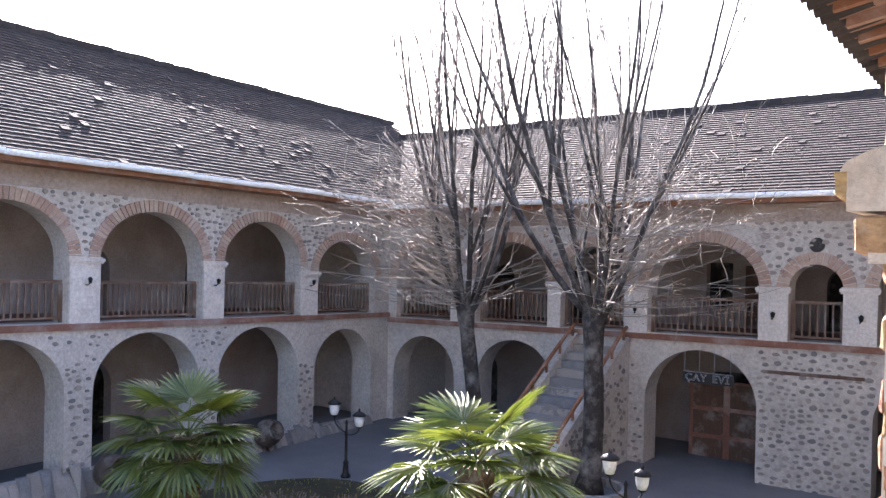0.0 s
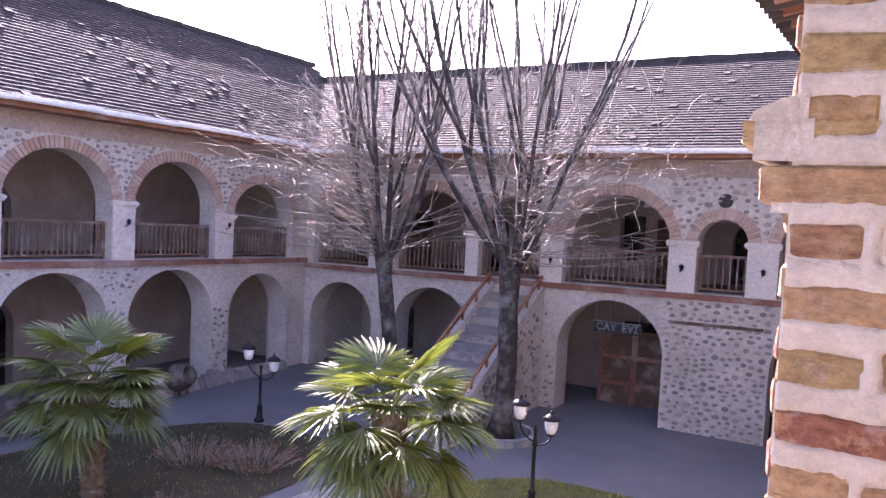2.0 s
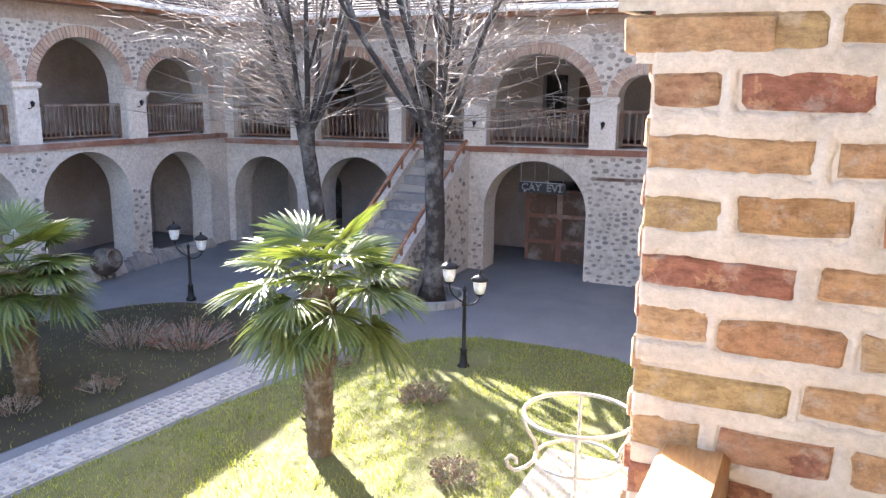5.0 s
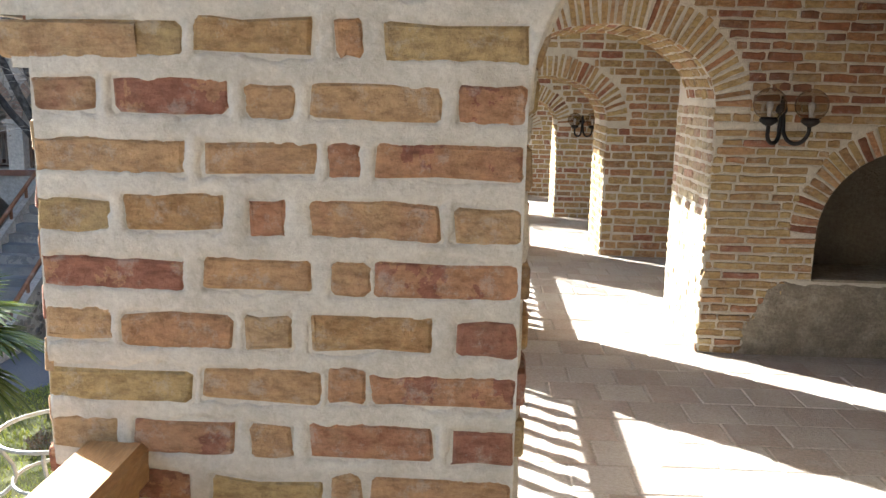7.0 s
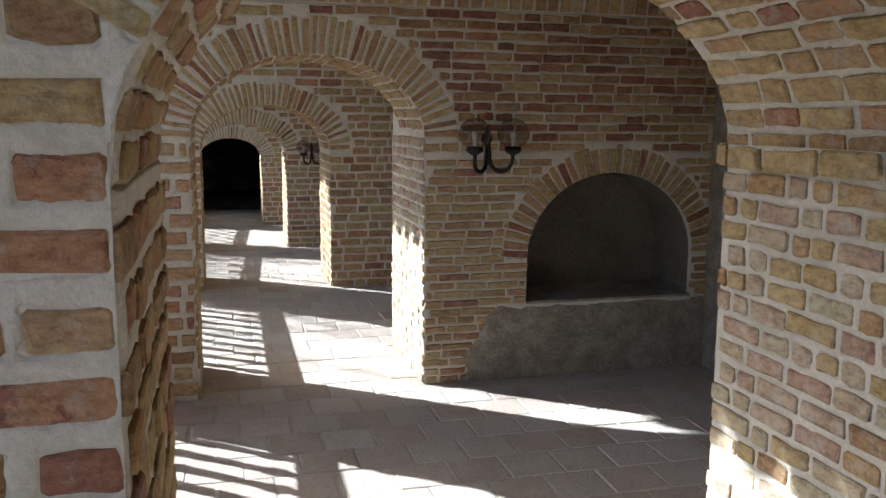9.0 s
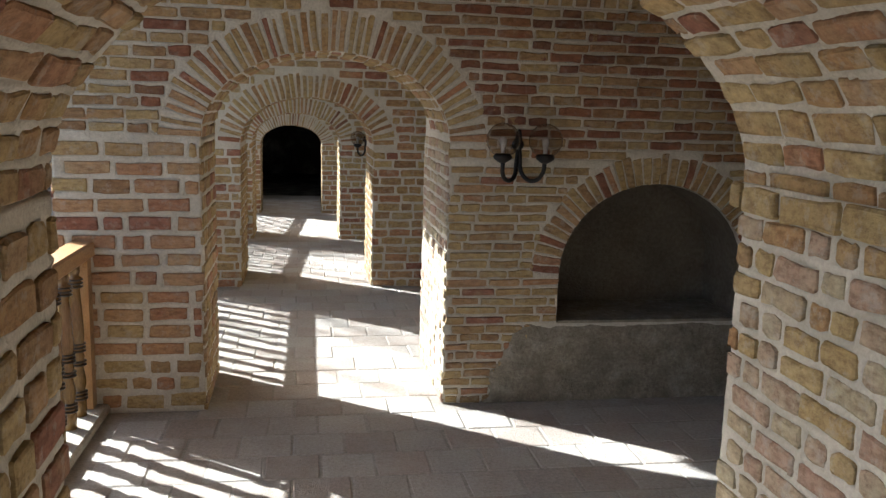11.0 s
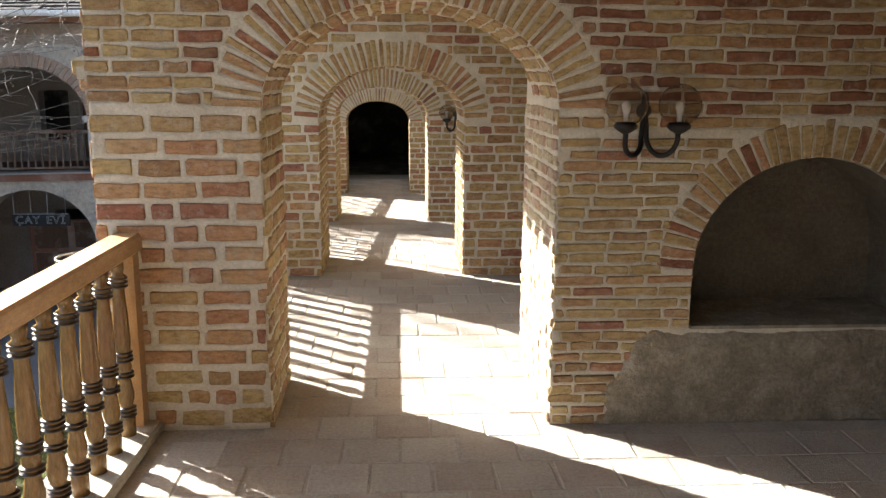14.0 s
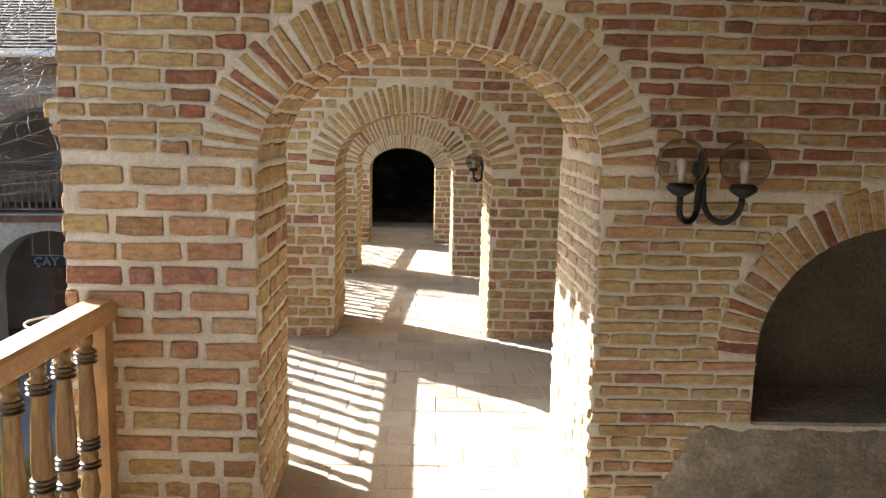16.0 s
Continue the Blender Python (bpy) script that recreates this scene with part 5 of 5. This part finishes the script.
    def curve(p0, d, length, n, up, wander):
        pts = [p0.copy()]
        p, d = p0.copy(), d.normalized()
        for i in range(n):
            d = (d + Vector((rnd.uniform(-wander, wander), rnd.uniform(-wander, wander), up))).normalized()
            p = p + d * (length / n)
            pts.append(p.copy())
        return pts

    def at(pts, f):
        q = f * (len(pts) - 1)
        i = min(int(q), len(pts) - 2)
        return pts[i].lerp(pts[i + 1], q - i), (pts[i + 1] - pts[i]).normalized()

    for i in range(limbs):
        az = 2 * math.pi * i / limbs + rnd.uniform(-0.3, 0.3)
        out = rnd.uniform(0.12, 0.95)
        d = Vector((math.cos(az) * out, math.sin(az) * out, rnd.uniform(0.75, 1.2)))
        L = rnd.uniform(7.0, 9.5)
        main = curve(c + Vector((math.cos(az), math.sin(az), 0)) * girth * 0.5 - Vector((0, 0, 0.25)), d, L, 14, 0.1, 0.075)
        r0 = rnd.uniform(0.045, 0.075)
        stems = [(main, r0)]
        for j in range(2):
            f = rnd.uniform(0.15, 0.45)
            p, dd = at(main, f)
            a2 = rnd.uniform(0, 6.283)
            stems.append((curve(p, dd + Vector((math.cos(a2), math.sin(a2), 0)) * 0.32, L * (1 - f) * rnd.uniform(0.8, 1.05), 12, 0.09, 0.075), r0 * 0.55))
        for stem, rr in stems:
            m = len(stem) - 1
            b = Soup()
            b.tube([tuple(p) for p in stem], [rr * (1 - 0.9 * k / m) + 0.007 for k in range(m + 1)], 7)
            b.make("limb", BARK, t, "", True)
            for j in range(rnd.randint(5, 8)):
                f = rnd.uniform(0.2, 0.92)
                p, dd = at(stem, f)
                a2 = rnd.uniform(0, 6.283)
                sd = (dd * 0.9 + Vector((math.cos(a2), math.sin(a2), 0.15)) * rnd.uniform(0.3, 0.75))
                sub = curve(p, sd, rnd.uniform(1.0, 2.8) * (1.15 - f * 0.6), 8, 0.11, 0.11)
                twigs.tube([tuple(q) for q in sub], [max(0.007, 0.013 * (1 - k / 8.5)) for k in range(9)], 5)
                for k in range(rnd.randint(3, 6)):
                    p3, d3 = at(sub, rnd.uniform(0.2, 0.98))
                    a3 = rnd.uniform(0, 6.283)
                    tw = curve(p3, d3 + Vector((math.cos(a3), math.sin(a3), 0.2)) * 0.8, rnd.uniform(0.35, 0.9), 4, 0.06, 0.18)
                    twigs.tube([tuple(q) for q in tw], [0.0075, 0.0065, 0.0055, 0.005, 0.004], 4)
    # low bushy shoots round the head
    for i in range(shoots):
        a = rnd.gauss(side, 0.75) if i % 6 else rnd.uniform(0, 6.283)
        p = c + Vector((math.cos(a) * girth, math.sin(a) * girth, rnd.uniform(-0.2, 2.6)))
        l2 = rnd.uniform(0.9, reach)
        sub = curve(p, Vector((math.cos(a), math.sin(a), rnd.uniform(-0.1, 0.7))), l2, 9, 0.02, 0.34)
        twigs.tube([tuple(q) for q in sub], [max(0.0055, 0.016 * (1 - k / 10)) for k in range(10)], 4)
        for k in range(7):
            p3, d3 = at(sub, rnd.uniform(0.25, 1.0))
            a3 = rnd.uniform(0, 6.283)
            tw = curve(p3, d3 + Vector((math.cos(a3), math.sin(a3), rnd.uniform(-0.5, 0.6))), rnd.uniform(0.25, 0.8), 4, 0.0, 0.3)
            twigs.tube([tuple(q) for q in tw], [0.0075, 0.007, 0.006, 0.0055, 0.004], 3)
            if rnd.random() < leaves:
                for m in range(rnd.randint(1, 4)):
                    q = tw[-1] + Vector((rnd.uniform(-0.1, 0.1), rnd.uniform(-0.1, 0.1), rnd.uniform(-0.12, 0.0)))
                    u = Vector((rnd.uniform(-1, 1), rnd.uniform(-1, 1), rnd.uniform(-1, 0.2))).normalized() * rnd.uniform(0.03, 0.05)
                    v = u.orthogonal().normalized() * 0.02
                    leaf.add([tuple(q), tuple(q + u * 0.5 + v), tuple(q + u), tuple(q + u * 0.5 - v)], [(0, 1, 2, 3)])
    tagged(twigs.make("twigwork", TWIG, t, "thin bare twigs", True), kind="stuff")
    if leaf.v:
        tagged(leaf.make("dry_foliage", DRYLEAF, t, "few dry brown leaves"), kind="stuff")
    return t


bare_tree(-10.4, 15.0, (-10.75, 15.0, 0.25), 0.19, 31, "tall bare pollarded tree with many upright shoots", 8, 0.05, 4.4, 150, 3.65)
bare_tree(-7.3, 14.5, (-7.2, 14.5, 0.35), 0.215, 52, "tall bare pollarded tree with few dry leaves", 9, 0.35, 4.2, 90, 0.45)
kerb = Soup()
for i in range(26):
    q0, q1 = 2 * math.pi * i / 26, 2 * math.pi * (i + 0.93) / 26
    vs = [(-7.3 + rr * math.cos(q), 14.5 + rr * math.sin(q), z) for q in (q0, q1) for rr, z in ((0.68, GROUND), (0.8, GROUND), (0.8, GROUND + 0.16), (0.68, GROUND + 0.16))]
    kerb.add(vs, [(0, 1, 2, 3), (4, 7, 6, 5), (1, 5, 6, 2), (2, 6, 7, 3), (3, 7, 4, 0)])
tagged(kerb.make("tree_kerb", COBBLE), "ring of kerb stones round the tree", "kerb")

# ---- courtyard lanterns ----
MILK = material("milk_glass", [(0.75, 0.75, 0.73), (0.82, 0.82, 0.80)], 0.3, 4, 20, 0.0, stain=0, spec=0.5)


def street_lamp(x, y, height, turn, label):
    p = root("street_lamp", label, "street lamp", "courtyard lanterns", at=(x, y, GROUND))
    s = Soup()
    s.lathe([(0.11, 0), (0.11, 0.05), (0.07, 0.09), (0.055, 0.3), (0.07, 0.33), (0.035, 0.37), (0.03, height - 0.25), (0.05, height - 0.23), (0.03, height - 0.18), (0.025, height), (0.04, height + 0.03), (0.008, height + 0.1)], 12)
    s.make("post", IRON, p, "black iron post", True)
    for sgn, up in ((-1, 0.26), (1, 0.0)):
        dx, dy = sgn * math.cos(turn), sgn * math.sin(turn)
        a = Soup()
        pts = [(0, 0, height - 0.2)] + [(dx * 0.27 * (1 - math.cos(q)) / 2, dy * 0.27 * (1 - math.cos(q)) / 2, height - 0.2 - 0.08 * math.sin(q) + (up + 0.1) * i / 8) for i, q in enumerate([math.pi * k / 8 for k in range(9)])]
        a.tube(pts, 0.014, 7)
        a.make("arm", IRON, p, "", True)
        cx, cy, cz = dx * 0.27, dy * 0.27, height - 0.1 + up
        b = Soup()
        b.lathe([(0.03, 0.0), (0.06, 0.02), (0.075, 0.035), (0.07, 0.05)], 6, (cx, cy, cz))
        head = b.make("lantern_base", IRON, p)
        g = Soup()
        g.lathe([(0.07, 0.05), (0.1, 0.13), (0.115, 0.27), (0.11, 0.28)], 12, (cx, cy, cz))
        g.make("lantern_glass", MILK, p, "white frosted lantern glass", True)
        c = Soup()
        c.lathe([(0.15, 0.275), (0.155, 0.295), (0.10, 0.345), (0.05, 0.37), (0.02, 0.385), (0.03, 0.40), (0.01, 0.44)], 12, (cx, cy, cz))
        c.make("lantern_roof", IRON, p, "", True)
    return p


street_lamp(-5.02, 11.0, 1.34, 0.75, "black iron lamp post with two white lanterns on the lawn")
street_lamp(-11.95, 12.2, 1.15, 0.75, "black iron lamp post with two white lanterns in shade")

# ---- iron pot holders on the piers ----
PALEIRON = material("painted_iron", [(0.20, 0.20, 0.18), (0.32, 0.32, 0.29)], 0.4, 60, 200, 0.2, 0.001, metal=0.4, stain=0.3, stain_col=(0.2, 0.15, 0.1))


def pot_holder(x, y, z0, label):
    """Two rings on four scrolled legs, fixed to the pier's outer face by two straps."""
    p = root("pot_holder", label, "plant stand", "iron pot holders", at=(x, y, z0))
    k = 0.225
    for name, rr, z, th in (("top_ring", 0.60, 0.86, 0.024), ("lower_ring", 0.46, 0.34, 0.02)):
        s = Soup()
        s.tube([(k * rr * math.cos(q), k * rr * math.sin(q), k * z) for q in [2 * math.pi * i / 40 for i in range(41)]], k * th, 8, False)
        s.make(name, PALEIRON, p, "", True)
    for i in range(4):
        q = 4.95 + i * math.pi / 2
        s = Soup()
        prof = [(0.60, 0.86), (0.60, 0.74), (0.55, 0.62), (0.47, 0.5), (0.44, 0.38), (0.48, 0.26), (0.58, 0.17), (0.68, 0.13), (0.76, 0.17), (0.78, 0.25), (0.73, 0.30), (0.67, 0.27), (0.67, 0.21)]
        s.tube([(k * a * math.cos(q), k * a * math.sin(q), k * b) for a, b in prof], k * 0.022, 8)
        s.make("scroll_leg", PALEIRON, p, "", True)
    for dy in (-0.05, 0.05):
        s = Soup()
        s.tube([(k * 0.55, dy, k * 0.86), (-x + 0.003 + (0.11 if y > 3 else 0), dy, k * 0.86)], 0.0055, 6)
        s.make("strap", PALEIRON, p)
    return p


pot_holder(-0.205, 0.41, 0.545, "small wrought-iron flower pot holder outside the pier")
pot_holder(-0.1, 4.05, 0.56, "small wrought-iron flower pot holder outside the railing")
tagged(box_ob("paving_slab", -2.75, -0.9, 3.5, 8.6, GROUND + 0.02, GROUND + 0.05, PLANK), "pale paving beside the lawn", "paving", kind="structure")

# ---- stair to the upper floor ----
stair = root("staircase", "stone staircase with wooden handrails up to the gallery", "staircase")
SX0, SX1, SY0, SY1, SZ = -9.1, -7.9, 12.8, 17.6, -0.8
n = 16
for i in range(n):
    a, b = SY0 + (SY1 - SY0) * i / n, SY0 + (SY1 - SY0) * (i + 1) / n
    z = GROUND + (SZ - GROUND) * (i + 1) / n
    box_ob("step", SX0, SX1, a, b, max(GROUND, z - 0.6), z, STONE, stair)
for x in (SX0 - 0.15, SX1):
    s = Soup()
    prof = [(SY0 - 0.1, GROUND), (SY1, GROUND), (SY1, SZ + 0.3), (SY0 - 0.1, GROUND + 0.24)]
    s.add([(xx, y, z) for xx in (x, x + 0.149) for y, z in prof], [(0, 1, 2, 3), (4, 7, 6, 5), (3, 2, 6, 7), (0, 3, 7, 4), (1, 5, 6, 2)])
    s.make("side_wall", FACADE, stair, "rubble side wall of the flight")
    s = Soup()
    s.tube([(x + 0.075, SY0 - 0.1, GROUND + 0.42), (x + 0.075, 17.35, SZ + 0.42), (x + 0.075, 17.58, SZ + 0.5)], 0.045, 8)
    s.make("handrail", SOFFIT, stair, "brown wooden handrail", True)
    for i in range(8):
        f = i / 7
        s = Soup()
        yy = SY0 + (SY1 - 0.2 - SY0) * f
        zz = GROUND + (SZ - GROUND) * f
        s.box(x + 0.05, x + 0.1, yy - 0.025, yy + 0.025, zz + 0.2, zz + 0.42)
        s.make("rail_post", SOFFIT, stair)
s = Soup()
r = random.Random(77)
for i in range(170):
    y = r.uniform(SY0 + 0.3, SY1 - 0.2)
    z = r.uniform(GROUND + 0.1, GROUND + (SZ - GROUND) * (y - SY0) / (SY1 - SY0) + 0.1)
    q, m, ph = r.uniform(0.05, 0.11), 7, r.uniform(0, 6)
    rim = [(y + q * math.cos(ph + 6.283 * k / m) * r.uniform(0.8, 1.1), z + 0.7 * q * math.sin(ph + 6.283 * k / m) * r.uniform(0.8, 1.1)) for k in range(m)]
    s.add([(SX1 + 0.14, a, b) for a, b in rim] + [(SX1 + 0.149 + r.uniform(0.012, 0.025), y + (a - y) * 0.8, z + (b - z) * 0.8) for a, b in rim], [(k, (k + 1) % m, m + (k + 1) % m, m + k) for k in range(m)] + [tuple(range(m, 2 * m))])
tagged(s.make("rubble", STONE, stair), kind="stuff")


# ---- fittings of the wings ----
def bar_railing(to, a, b, z, label, mat):
    r = root("balustrade", label, "railing", "railings of the far arcades")
    s = Soup(to)
    s.box(a + 0.01, b - 0.01, 0.2, 0.27, z + 0.78, z + 0.84)
    s.make("top_rail", mat, r)
    s = Soup(to)
    s.box(a + 0.01, b - 0.01, 0.21, 0.26, z + 0.08, z + 0.12)
    s.make("bottom_rail", mat, r)
    n = int((b - a) / 0.13)
    for i in range(n):
        u = a + (b - a) * (i + 0.5) / n
        s = Soup(to)
        s.box(u - 0.017, u + 0.017, 0.22, 0.25, z + 0.121, z + 0.779)
        s.make("baluster", mat, r)
    for u in (a + 0.03, b - 0.03):
        s = Soup(to)
        s.box(u - 0.028, u + 0.028, 0.2, 0.26, z + 0.001, z + 0.779)
        s.make("end_post", mat, r)
    return r


RAILWOOD = material("worn_brown_wood", [(0.10, 0.06, 0.042), (0.15, 0.09, 0.06)], 0.7, 4, 40, 0.3, 0.005)
for o in L_UP[1:]:
    bar_railing(to_left, o[0], o[1], -0.13, "brown wooden railing in an upper arch of the wing", RAILWOOD)
for o in R_UP[:5]:
    bar_railing(to_right, o[0], o[1], -0.27, "brown wooden railing in an upper arch of the wing", RAILWOOD)


def bracket(to, u, z):
    r = root("wall_lantern", "small dark iron bracket lantern on a plastered pier", "lantern", "pier lanterns")
    s = Soup(to)
    s.box(u - 0.015, u + 0.015, -0.02, -0.001, z - 0.1, z + 0.08)
    s.make("plate", IRON, r)
    s = Soup(to)
    s.tube([(u, -0.01, z - 0.06), (u, -0.12, z - 0.07), (u + 0.03, -0.16, z - 0.02)], 0.01, 6)
    s.make("arm", IRON, r)
    s = Soup(to)
    s.lathe([(0.03, -0.03), (0.05, 0.05), (0.06, 0.06), (0.01, 0.1)], 6, (u + 0.03, -0.16, z))
    s.make("lantern_head", IRON, r)


for a, b in PL[1:]:
    bracket(to_left, (a + b) / 2, 0.7)
for u in (-7.24, -4.25, -2.6):
    bracket(to_right, u, 0.25)

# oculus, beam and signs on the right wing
# The round opening's shade is a near-black disc flush with the wall.
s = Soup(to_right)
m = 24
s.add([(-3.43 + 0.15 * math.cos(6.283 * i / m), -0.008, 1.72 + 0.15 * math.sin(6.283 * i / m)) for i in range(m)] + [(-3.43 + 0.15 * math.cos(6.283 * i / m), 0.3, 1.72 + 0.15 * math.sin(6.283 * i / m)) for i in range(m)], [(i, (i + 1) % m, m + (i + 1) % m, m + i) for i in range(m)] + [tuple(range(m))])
s.make("oculus", DARK, right_wing, "round opening closed by a near-black disc for its shade")
s = Soup(to_right)
s.add([(u, v, z) for u in (-4.42, -2.5) for v, z in ((-0.03, -0.95), (0.01, -0.95), (0.01, -0.88), (-0.03, -0.88))], [(0, 1, 2, 3), (4, 7, 6, 5), (0, 4, 5, 1), (3, 2, 6, 7), (0, 3, 7, 4)])
s.make("timber_tie", DARKWOOD, right_wing, "grey timber beam let into the wall")
for k, (u, z0, z1) in enumerate(((-12.5, -0.25, 0.8), (-5.15, -0.26, 1.25))):
    s = Soup(to_right)
    s.box(u - 0.42, u + 0.42, 2.7, 2.79, z0, z1)
    d = s.make("door", DARKWOOD, right_wing, "brown panelled wooden door")
s = Soup(to_right)
s.box(-6.5, -4.75, 1.6, 1.75, GROUND + 0.003, -1.45)
s.make("gate", BAND, right_wing, "red-brown wooden gate in the lower arch")
for i in range(2):
    for j in range(3):
        s = Soup(to_right)
        a = -6.4 + 0.86 * i
        s.box(a, a + 0.7, 1.57, 1.6, GROUND + 0.15 + 0.65 * j, GROUND + 0.7 + 0.65 * j)
        s.make("gate_panel", DARKWOOD, right_wing)

# Near-black colour of the sheet that imitates the dark archway behind the letters.
SIGNDARK = material("sign_backing", [(0.014, 0.013, 0.014), (0.022, 0.02, 0.021)], 0.5, 3, 30, 0.1, 0.003, stain=0)
LETTER = material("sign_letter", [(0.22, 0.22, 0.23), (0.28, 0.28, 0.29)], 0.5, 3, 30, 0.0, stain=0)
sign = root("hanging_sign", "hanging sign with white outlined letters on an added dark backing", "sign", at=(-5.84, 17.53, -1.3))
# Added sheet: the open letters have only the archway's darkness behind them.
box_ob("board", -0.58, 0.58, 0.0, 0.03, -0.14, 0.1, SIGNDARK, sign)
for u in (-0.54, -0.2, 0.14, 0.5):
    s = Soup()
    s.tube([(u, 0.015, 0.1), (u, 0.015, 0.62)], 0.008, 6)
    s.make("rod", LETTER, sign)
s = Soup()
s.tube([(-0.56, 0.0, 0.11), (0.56, 0.0, 0.11)], 0.008, 6)
s.make("top_bar", LETTER, sign)
for text, u in (("ÇAY", -0.27), ("EVİ", 0.3)):
    cu = bpy.data.curves.new("lettering", "FONT")
    cu.body, cu.align_x, cu.align_y, cu.size = text, "CENTER", "CENTER", 0.235
    cu.fill_mode, cu.bevel_depth, cu.space_character = "NONE", 0.005, 1.12
    ob = new("lettering", cu)
    ob.data.materials.append(LETTER)
    ob.parent = sign
    ob.matrix_basis = pose(u, -0.008, -0.02, 90, 0, 0)

# ---- pots, boulders and shrubs by the left wing ----
POT = material("dark_pot", [(0.05, 0.035, 0.03), (0.09, 0.065, 0.05)], 0.8, 4, 30, 0.5, 0.01)


def jar(x, y, z, r, label):
    """A big earthen jar lying open end to the court."""
    p = root("earthen_jar", label, "jar", "earthen jars by the wall", at=(x, y, z))
    s = Soup()
    s.lathe([(r * 0.35, 0), (r * 0.8, r * 0.25), (r, r * 0.8), (r * 0.9, r * 1.4), (r * 0.62, r * 1.75), (r * 0.7, r * 1.85), (r * 0.55, r * 1.86), (r * 0.5, r * 1.6), (r * 0.1, r * 1.2)], 18)
    s.make("body", POT, p, "", True).matrix_basis = pose(0, 0, 0, 0, 70, 0)
    return p


jar(-15.1, 12.6, GROUND + 0.36, 0.34, "dark earthen jar lying against the stone foot")
jar(-14.9, 8.3, GROUND + 0.36, 0.36, "dark earthen jar lying near the palm")
s = Soup(to_left)
r = random.Random(5)
for i in range(56):
    u = 5 + i * 0.21
    h = 0.35 + 0.2 * r.random() - 0.02 * max(0, u - 12)
    s.add([(u, -0.25 - 0.2 * r.random(), GROUND - 0.05), (u + 0.24, -0.25 - 0.2 * r.random(), GROUND - 0.05), (u + 0.2, -0.12, GROUND + h), (u + 0.03, -0.1, GROUND + h + 0.04), (u, 0.0, GROUND + h + 0.06), (u + 0.24, 0.0, GROUND + h + 0.06)], [(0, 1, 2, 3), (3, 2, 5, 4), (0, 3, 4), (1, 5, 2)])
tagged(s.make("wall_foot", STONE, left_wing, "rough stone footing"), kind="stuff")

SHRUB = material("dry_shrub", [(0.10, 0.085, 0.05), (0.15, 0.115, 0.065), (0.19, 0.10, 0.06)], 0.8, 5, 30, 0.0, per_piece=True)
REDSHRUB = material("red_shrub", [(0.20, 0.06, 0.035), (0.26, 0.09, 0.045), (0.15, 0.075, 0.04)], 0.8, 5, 30, 0.0, per_piece=True)


def shrub(x, y, w, h, n, mat, seed, label):
    r = random.Random(seed)
    p = root("shrub", label, "shrub", at=(x, y, GROUND + 0.02))
    st, lf = Soup(), Soup()
    for i in range(n):
        a, f = r.uniform(0, 6.283), math.sqrt(r.random())
        bx, by = w * f * 0.6 * math.cos(a), w * f * 0.6 * math.sin(a)
        tx, ty, tz = bx * 1.6 + r.uniform(-0.06, 0.06), by * 1.6 + r.uniform(-0.06, 0.06), h * r.uniform(0.5, 1.0) * (1.1 - 0.5 * f)
        st.tube([(bx, by, 0), ((bx + tx) / 2, (by + ty) / 2, tz * 0.6), (tx, ty, tz)], [0.006, 0.005, 0.003], 4)
        for k in range(6):
            g = r.uniform(0.4, 1)
            q = Vector((bx + (tx - bx) * g, by + (ty - by) * g, tz * g))
            u = Vector((r.uniform(-1, 1), r.uniform(-1, 1), r.uniform(-0.3, 1))).normalized() * r.uniform(0.03, 0.06)
            v = u.orthogonal().normalized() * 0.014
            lf.add([tuple(q), tuple(q + u * 0.5 + v), tuple(q + u), tuple(q + u * 0.5 - v)], [(0, 1, 2, 3)])
    st.make("stem", TWIG, p)
    tagged(lf.make("leaves", mat, p), kind="stuff")


shrub(-5.0, 9.35, 0.45, 0.32, 80, SHRUB, 1, "low dry brown shrub on the sunlit lawn")
shrub(-3.55, 7.3, 0.4, 0.3, 80, SHRUB, 2, "low dry brown shrub beside the lawn")
shrub(-7.0, 10.2, 0.45, 0.25, 60, SHRUB, 3, "low dry shrub at the lawn's edge")
shrub(-11.0, 9.4, 0.8, 0.5, 120, SHRUB, 4, "grey-green shrub in the shaded lawn")
shrub(-10.0, 9.9, 0.9, 0.45, 150, REDSHRUB, 5, "reddish low hedge in the shaded lawn")
shrub(-9.7, 7.6, 0.4, 0.25, 60, SHRUB, 6, "low dry shrub by the cobbled path")
shrub(-10.2, 6.4, 0.4, 0.25, 60, SHRUB, 7, "low dry shrub by the cobbled path")
